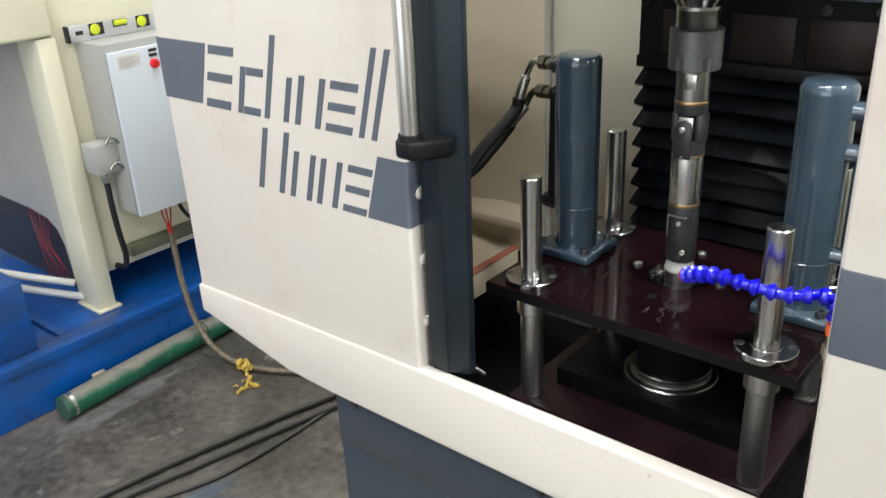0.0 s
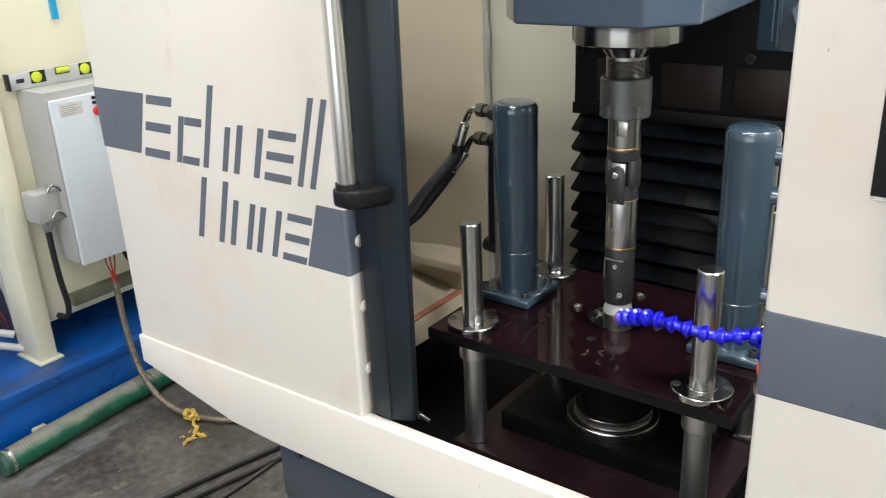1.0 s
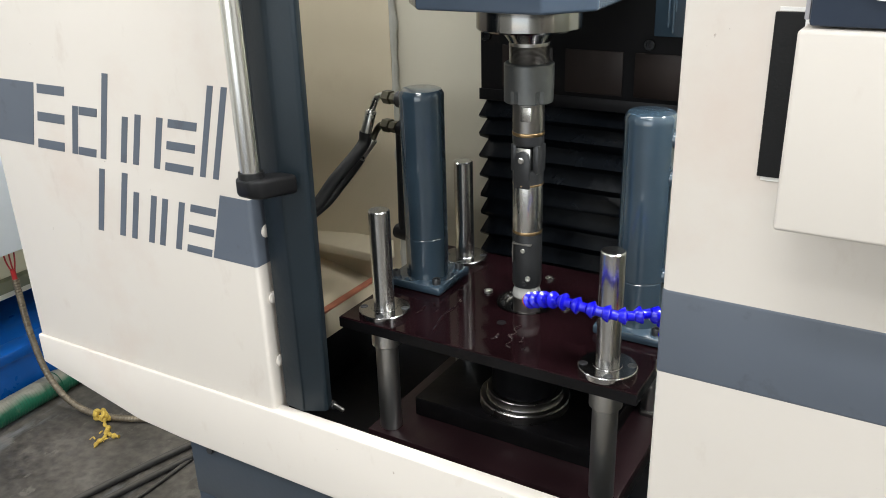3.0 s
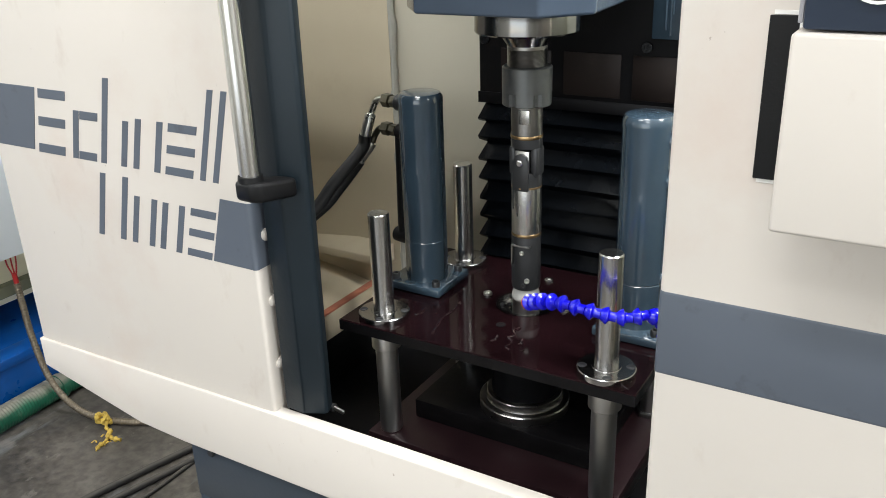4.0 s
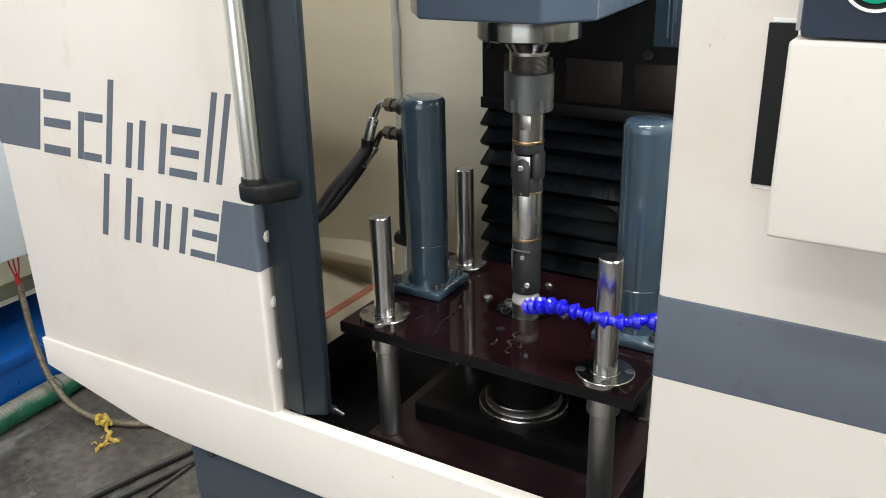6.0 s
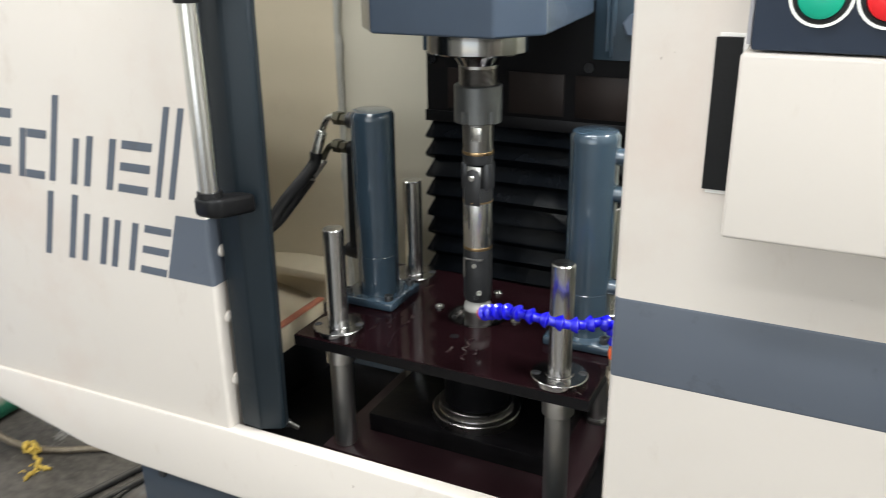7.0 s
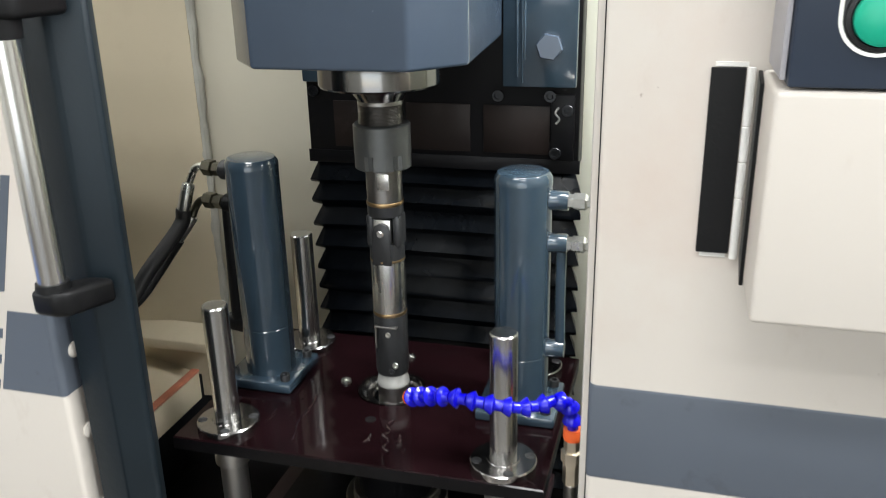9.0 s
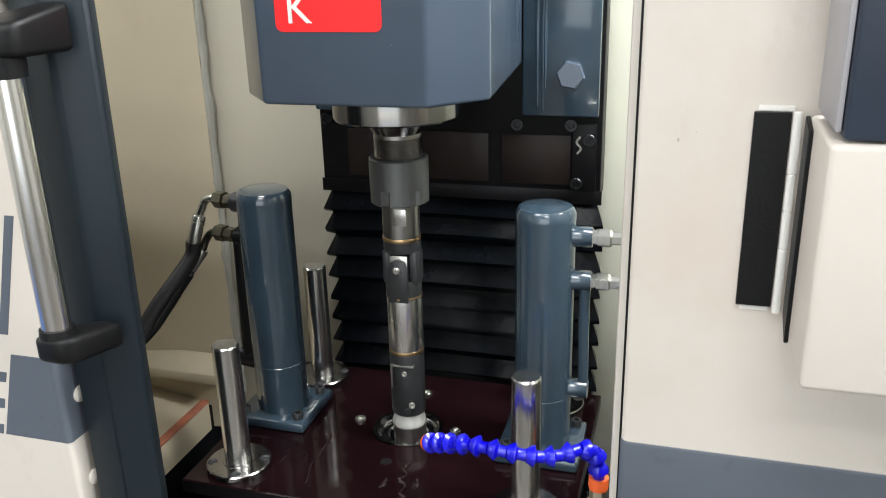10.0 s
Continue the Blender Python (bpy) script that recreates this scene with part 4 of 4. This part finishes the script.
pl = Vector((0, 0, 1.046 - PZ)) + out * 0.044
part("pipe", sweep(spline([pv, pv + Vector((-0.001, 0, -0.02)), pl + Vector((0, 0, 0.03)), pl], 8), 0.0085, 14), PLASTIC, cl, "black vertical pipe")
part("port", moved(lathe([(0, 0), (0.011, 0), (0.011, 0.036), (0.009, 0.038), (0, 0.038)], 20), along(Vector((0, 0, 1.044 - PZ)) + out * 0.022, Vector((0, 0, 1.044 - PZ)) + out)), PLASTIC, cl)

cr, h = cylinder_thing(0.150, 0.264, 1.258, 1, "glossy slate-painted hydraulic cylinder with side ports and a return pipe")
for zz in (1.228, 1.182, 1.060):
    z0 = zz - PZ
    part("port", lathe([(0, 0.020), (0.0125, 0.020), (0.0105, 0.032), (0.0102, 0.046), (0.0095, 0.047), (0, 0.047)], 24, (0, 0, z0), "x"), SLATE_GLOSS, cr, "painted side port")
    if zz > 1.1:
        part("fitting", lathe([(0, 0.047), (0.0078, 0.047), (0.0078, 0.052), (0.0092, 0.0525), (0.0092, 0.064), (0.0075, 0.066), (0.0065, 0.066), (0.0065, 0.075), (0, 0.075)], 6, (0, 0, z0), "x"), ZINC, cr, "zinc-plated union")
part("pipe", sweep([(0.041, 0.0, 1.178 - PZ), (0.041, 0, 1.12 - PZ), (0.042, 0, 1.066 - PZ)], 0.0055, 16), SLATE_GLOSS, cr, "painted return pipe")

# ---- coolant hose of ball segments ----
hose = thing("coolant_hose", "bright blue jointed coolant hose with orange end rings", "coolant hose")
line = spline([(0.064, 0.126, 1.060), (0.090, 0.106, 1.076), (0.118, 0.093, 1.086), (0.150, 0.091, 1.085), (0.185, 0.100, 1.080), (0.209, 0.114, 1.083), (0.2215, 0.124, 1.075), (0.224, 0.130, 1.046)], 24)
cum = [0.0]
for a, b in zip(line, line[1:]):
    cum.append(cum[-1] + (b - a).length)


def at_length(s):
    for k in range(len(cum) - 1):
        if cum[k + 1] >= s:
            t = (s - cum[k]) / (cum[k + 1] - cum[k])
            return line[k].lerp(line[k + 1], t)
    return line[-1]


count = 13
step = cum[-1] / count
for k in range(count):
    p, q = at_length(k * step), at_length(min((k + 1) * step, cum[-1]))
    prof = [(0, 0), (0.0055, 0.0), (0.0066, 0.0012), (0.0094, 0.0060), (0.0095, 0.0074), (0.0080, 0.0080), (0.0056, 0.0096), (0.0052, 0.0118), (0.0055, step), (0, step)]
    part("segment", moved(lathe(prof, 24), along(p, q)), BLUE_HOSE, hose)
p = at_length(0)
part("end_ring", moved(lathe([(0, -0.004), (0.0055, -0.004), (0.0075, -0.001), (0.0088, 0.003), (0.0085, 0.006), (0, 0.006)], 24), along(p, at_length(0.01))), ORANGE, hose, "orange nozzle ring")
part("end_ring", lathe([(0, 1.034), (0.0085, 1.034), (0.0092, 1.038), (0.0088, 1.046), (0, 1.046)], 24, (0.224, 0.131, 0)), ORANGE, hose, "orange end ring")
part("valve", lathe([(0, 0.985), (0.0085, 0.985), (0.0085, 1.008), (0.0105, 1.009), (0.0105, 1.021), (0.008, 1.022), (0.008, 1.034), (0, 1.034)], 6, (0.224, 0.131, 0)), BRASS, hose, "worn brass fitting")
part("stand_pipe", rod(0.224, 0.131, 0.7122, 0.985, 0.007), STEEL_DARK, hose)

# ---- neighbouring machine: blue bed, cream column ----
neighbour = thing("grinding_machine", "cream machine column standing on a bright blue steel bed", "machine")
part("bed", box(-3.4, -1.985, -1.6, 2.6, 0.0, 0.165, 0.004), BLUE_PAINT, neighbour, "bright blue painted steel bed")
part("bed_rim", box(-2.05, -1.972, -1.6, 2.6, 0.166, 0.200, 0.004), BLUE_PAINT, neighbour)
part("bed_top", box(-3.4, -2.051, -1.6, 2.6, 0.166, 0.184, 0.002), BLUE_PAINT, neighbour)
part("rib", box(-2.30, -2.0515, 0.30, 0.325, 0.1845, 0.199, 0.002), BLUE_PAINT, neighbour)
part("bed_block", box(-2.42, -2.02, -0.5, 0.22, 0.2005, 0.43, 0.006), BLUE_PAINT, neighbour, "blue painted block on the bed")
part("column_foot", box(-2.240, -2.095, 0.462, 0.545, 0.1845, 0.192, 0.001), PALE, neighbour)
part("column", box(-2.240, -2.109, 0.474, 0.533, 0.1925, 1.084, 0.004), PALE, neighbour, "cream square column")
gus = prism([(-2.2405, 0.192), (-2.248, 0.33), (-2.258, 0.40), (-2.285, 0.447), (-2.34, 0.475), (-2.46, 0.487), (-2.95, 0.492), (-2.95, 1.085), (-2.2405, 1.085)], "y", 0.474, 0.490, 0.002)
# cream sheet coloured grey, the shade on this face put into its paint
part("side_sheet", gus, mat("shaded_cream_sheet", (0.46, 0.44, 0.39), 0.4, vary=0.10, scale=5), neighbour, "cream side sheet with a cut lower corner, greyed for shade")
part("body", box(-3.0, -2.135, 0.5335, 2.4, 0.30, 2.6, 0.006), PALE, neighbour, "cream painted machine body")
part("hood", box(-3.0, -2.102, -0.35, 0.530, 1.088, 2.4, 0.012, 3), PALE, neighbour, "cream hood over the column")
# black sheet stands in for the shade inside the recess
part("cavity_shade", box(-2.95, -2.245, 0.515, 0.530, 0.2, 0.70), BLACKED, neighbour)
for k in range(5):
    part("lead", sweep(spline([(-2.36 - 0.03 * k, 0.50, 0.21), (-2.33 - 0.035 * k, 0.49, 0.28 + 0.02 * (k % 2)), (-2.42 - 0.02 * k, 0.495, 0.36), (-2.40 - 0.04 * k, 0.51, 0.46)], 6), 0.0015, 8), RED_WIRE, neighbour)
# dark olive bar put in for the shadow low on the body
part("shadow_bar", box(-2.134, -2.10, 0.62, 2.2, 0.335, 0.375, 0.003), mat("shadow_olive", (0.15, 0.155, 0.10), 0.5), neighbour)
for k, (zz, yy) in enumerate(((0.36, 0.20), (0.30, 0.22))):
    part("pipe", sweep([(-2.43, yy, zz + 0.02), (-2.30, yy + 0.16, zz - 0.05), (-2.22, yy + 0.26, zz - 0.09)], 0.0125, 16), WHITE, neighbour, "white plastic pipe")
    part("union", moved(lathe([(0, 0), (0.027, 0), (0.027, 0.05), (0.02, 0.055), (0, 0.055)], 8), along((-2.40, yy + 0.03, zz), (-2.44, yy - 0.01, zz + 0.02))), BLUE_PAINT, neighbour)
part("blue_strip", box(-2.1345, -2.122, 0.76, 0.78, 1.245, 1.9, 0.002), mat("cyan_strip", (0.02, 0.42, 0.75), 0.4), neighbour, "cyan strip")

cab = thing("switch_box", "light grey steel switch box hanging on the cream machine body", "switch box")
part("case", box(-2.1335, -1.972, 0.598, 0.93, 0.522, 1.060, 0.005, 2), BOX_SIDE, cab)
lid = part("lid", box(-1.9715, -1.955, 0.602, 0.934, 0.518, 1.036, 0.005, 2), BOX_GREY, cab, "light grey front lid")
part("seal", box(-1.9735, -1.9705, 0.604, 0.932, 0.520, 1.034), RUBBER, cab)
part("sticker", box(-1.9549, -1.9543, 0.626, 0.702, 0.984, 1.022), WHITE, lid, "small white printed sticker")
for k in range(5):
    part("text_bar", box(-1.9542, -1.9538, 0.632, 0.676 + 0.009 * (k % 3), 0.989 + 0.006 * k, 0.9905 + 0.006 * k), BOX_SIDE, lid)
part("button", lathe([(0, 0), (0.014, 0), (0.014, 0.010), (0.012, 0.014), (0, 0.015)], 24, (-1.955, 0.746, 0.982), "x"), RED_BTN, lid, "red push button")
part("indicator", box(-1.9549, -1.951, 0.734, 0.760, 1.004, 1.012), BLACKED, lid)
part("indicator", box(-1.9549, -1.951, 0.734, 0.760, 1.019, 1.027), BLACKED, lid)
plate = part("plug_plate", box(-2.060, -1.982, 0.600, 0.6055, 0.655, 0.795, 0.002), ZINC, cab, "zinc plug housing plate")
for zz in (0.690, 0.772):
    part("lever", sweep(spline([(-2.000, 0.560, zz - 0.006), (-1.995, 0.572, zz + 0.010), (-1.992, 0.586, zz + 0.008), (-1.990, 0.599, zz - 0.010)], 6), 0.006, 10), CHROME, plate)
part("plug", box(-2.082, -2.002, 0.518, 0.5985, 0.672, 0.765, 0.006, 2), BOX_SIDE, cab, "grey multi-pole plug")
part("gland", lathe([(0, 0.632), (0.012, 0.632), (0.015, 0.640), (0.015, 0.660), (0.018, 0.6725), (0, 0.6725)], 12, (-2.045, 0.560, 0)), ZINC, cab)
part("cable", sweep(spline([(-2.045, 0.560, 0.638), (-2.045, 0.560, 0.55), (-2.05, 0.566, 0.46), (-2.06, 0.578, 0.37), (-2.09, 0.582, 0.32), (-2.13, 0.575, 0.315)], 10), 0.0095, 14), RUBBER, cab, "black cable")
for k in range(3):
    part("lead", sweep(spline([(-2.0, 0.70 + 0.018 * k, 0.523), (-1.998 + 0.004 * k, 0.702 + 0.012 * k, 0.48), (-1.99, 0.712 + 0.002 * k, 0.435), (-1.99, 0.712 + 0.002 * k, 0.41)], 6), 0.0025, 8), RED_WIRE, cab, "thin red wire")
part("black_lead", sweep(spline([(-2.03, 0.78, 0.52), (-2.03, 0.80, 0.46), (-2.06, 0.86, 0.40), (-2.10, 0.95, 0.385)], 6), 0.007, 10), RUBBER, cab)

level = thing("spirit_level", "aluminium spirit level with yellow vials standing on the switch box", "spirit level")
part("beam", box(-2.112, -2.092, 0.570, 1.12, 1.0605, 1.108, 0.002), ALU, level)
part("end_cap", box(-2.114, -2.090, 0.562, 0.5695, 1.0605, 1.110, 0.002), BLACKED, level)
for yy, rnd in ((0.655, 1), (0.735, 0), (0.815, 1)):
    part("window", box(-2.0925, -2.0900, yy - 0.022, yy + 0.026, 1.072 if rnd else 1.086, 1.108, 0.0008), BLACKED, level)
    if rnd:
        part("vial", lathe([(0, 0), (0.016, 0), (0.016, 0.003), (0.013, 0.005), (0, 0.005)], 24, (-2.090, yy - 0.004, 1.090), "x"), VIAL, level, "yellow round vial")
    else:
        part("vial", moved(lathe([(0, -0.022), (0.008, -0.020), (0.009, 0), (0.008, 0.020), (0, 0.022)], 16), pose(-2.090, yy + 0.002, 1.098, 90)), VIAL, level, "yellow vial")
part("slot", box(-2.0918, -2.0905, 0.588, 0.612, 1.080, 1.092, 0.0005), BLACKED, level)

# ---- on the floor ----
random.seed(3)
suction = thing("suction_hose", "dusty green ribbed suction hose lying along the blue bed", "hose")
hl = spline([(-1.905, 0.20, 0.040), (-1.925, 0.42, 0.040), (-1.940, 0.66, 0.040), (-1.945, 0.95, 0.040), (-1.93, 1.5, 0.040), (-1.92, 2.2, 0.040)], 120)
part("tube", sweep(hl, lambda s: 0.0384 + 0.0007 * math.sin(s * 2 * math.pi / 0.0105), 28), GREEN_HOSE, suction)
part("cap", moved(lathe([(0, -0.004), (0.036, -0.004), (0.040, 0.0), (0.040, 0.012), (0.0385, 0.013), (0, 0.013)], 28), along((-1.904, 0.196, 0.040), (-1.91, 0.30, 0.040))), mat("green_cap", (0.03, 0.085, 0.06), 0.5, vary=0.3, scale=30), suction)
part("coupling", moved(lathe([(0.0385, 0), (0.0425, 0.001), (0.0430, 0.010), (0.0425, 0.019), (0.0385, 0.020)], 32), along((-1.942, 0.735, 0.040), (-1.944, 0.82, 0.040))), GREEN_HOSE, suction, "dark green coupling ring")
part("clamp", moved(lathe([(0.0390, 0), (0.0405, 0.0005), (0.0405, 0.0105), (0.0390, 0.011)], 32), along((-1.9065, 0.216, 0.040), (-1.91, 0.30, 0.040))), ZINC, suction, "zinc hose clamp")
clip = thing("wood_chip", "small pale wooden wedge on the floor", "wood piece")
part("wedge", box(-1.968, -1.95, 0.33, 0.372, 0.0004, 0.07, 0.003), mat("pale_wood", (0.42, 0.35, 0.25), 0.7, vary=0.2, scale=30), clip)

cond = thing("flexible_conduit", "brown flexible steel conduit hanging from the switch box to the floor", "conduit")
cl_pts = spline([(-1.990, 0.714, 0.420), (-1.985, 0.712, 0.36), (-1.955, 0.700, 0.24), (-1.90, 0.690, 0.12), (-1.82, 0.690, 0.045), (-1.72, 0.702, 0.014), (-1.60, 0.735, 0.012), (-1.48, 0.800, 0.012), (-1.30, 0.86, 0.012), (-1.0, 0.88, 0.012)], 50)
part("tube", sweep(cl_pts, lambda s: 0.0105 + 0.0007 * math.sin(s * 2 * math.pi / 0.0095), 14), CONDUIT, cond)
part("red_sleeve", sweep([(-1.990, 0.712, 0.452), (-1.990, 0.713, 0.415)], 0.008, 12), RED_WIRE, cond)
rag = thing("cord_scrap", "knotted yellow cord scrap lying on the oily floor", "cord")
random.seed(21)
CX, CY = -1.668, 0.696


def cord(name, pts, r0):
    part(name, sweep(spline(pts, 7), lambda q: r0 * (1 + 0.35 * math.sin(q * 310) + 0.25 * math.sin(q * 127 + 1)), 8), YELLOW_RAG, rag)


cord("knot", [(CX + 0.017 * math.cos(a) * (1 + 0.3 * math.sin(3 * a)), CY + 0.012 * math.sin(a * 1.3), 0.024 + 0.012 * math.sin(a * 0.7)) for a in [k * 0.9 for k in range(16)]], 0.0062)
cord("tail", [(CX + 0.012, CY, 0.020), (CX + 0.030, CY - 0.014, 0.007), (CX + 0.050, CY - 0.018, 0.006), (CX + 0.062, CY - 0.032, 0.007), (CX + 0.088, CY - 0.040, 0.006), (CX + 0.118, CY - 0.034, 0.007)], 0.0060)
cord("tail", [(CX + 0.066, CY - 0.036, 0.008), (CX + 0.082, CY - 0.060, 0.006), (CX + 0.084, CY - 0.085, 0.006), (CX + 0.096, CY - 0.106, 0.005)], 0.0054)
for k in range(4):
    a = random.uniform(0, 6.28)
    x, y = CX + random.uniform(0.05, 0.11), CY - random.uniform(0.03, 0.09)
    cord("fray", [(x, y, 0.006), (x + 0.010 * math.cos(a), y + 0.010 * math.sin(a), 0.009), (x + 0.018 * math.cos(a + 0.5), y + 0.018 * math.sin(a + 0.5), 0.003)], 0.0016)
for pts, r, lab in (([(-1.30, 0.80, 0.011), (-1.37, 0.55, 0.011), (-1.43, 0.30, 0.011), (-1.47, 0.10, 0.011), (-1.52, -0.2, 0.011), (-1.6, -0.7, 0.011)], 0.011, "thick black cable on the floor"),
                    ([(-1.24, 0.82, 0.010), (-1.31, 0.55, 0.010), (-1.37, 0.30, 0.010), (-1.43, 0.06, 0.010), (-1.49, -0.3, 0.010)], 0.010, "thick black cable on the floor"),
                    ([(-1.27, 0.70, 0.006), (-1.27, 0.50, 0.006), (-1.29, 0.30, 0.006), (-1.36, 0.10, 0.006), (-1.40, -0.2, 0.006)], 0.006, "thin black cable on the floor")):
    cb = thing("floor_cable", lab, "cable", "cables on the floor")
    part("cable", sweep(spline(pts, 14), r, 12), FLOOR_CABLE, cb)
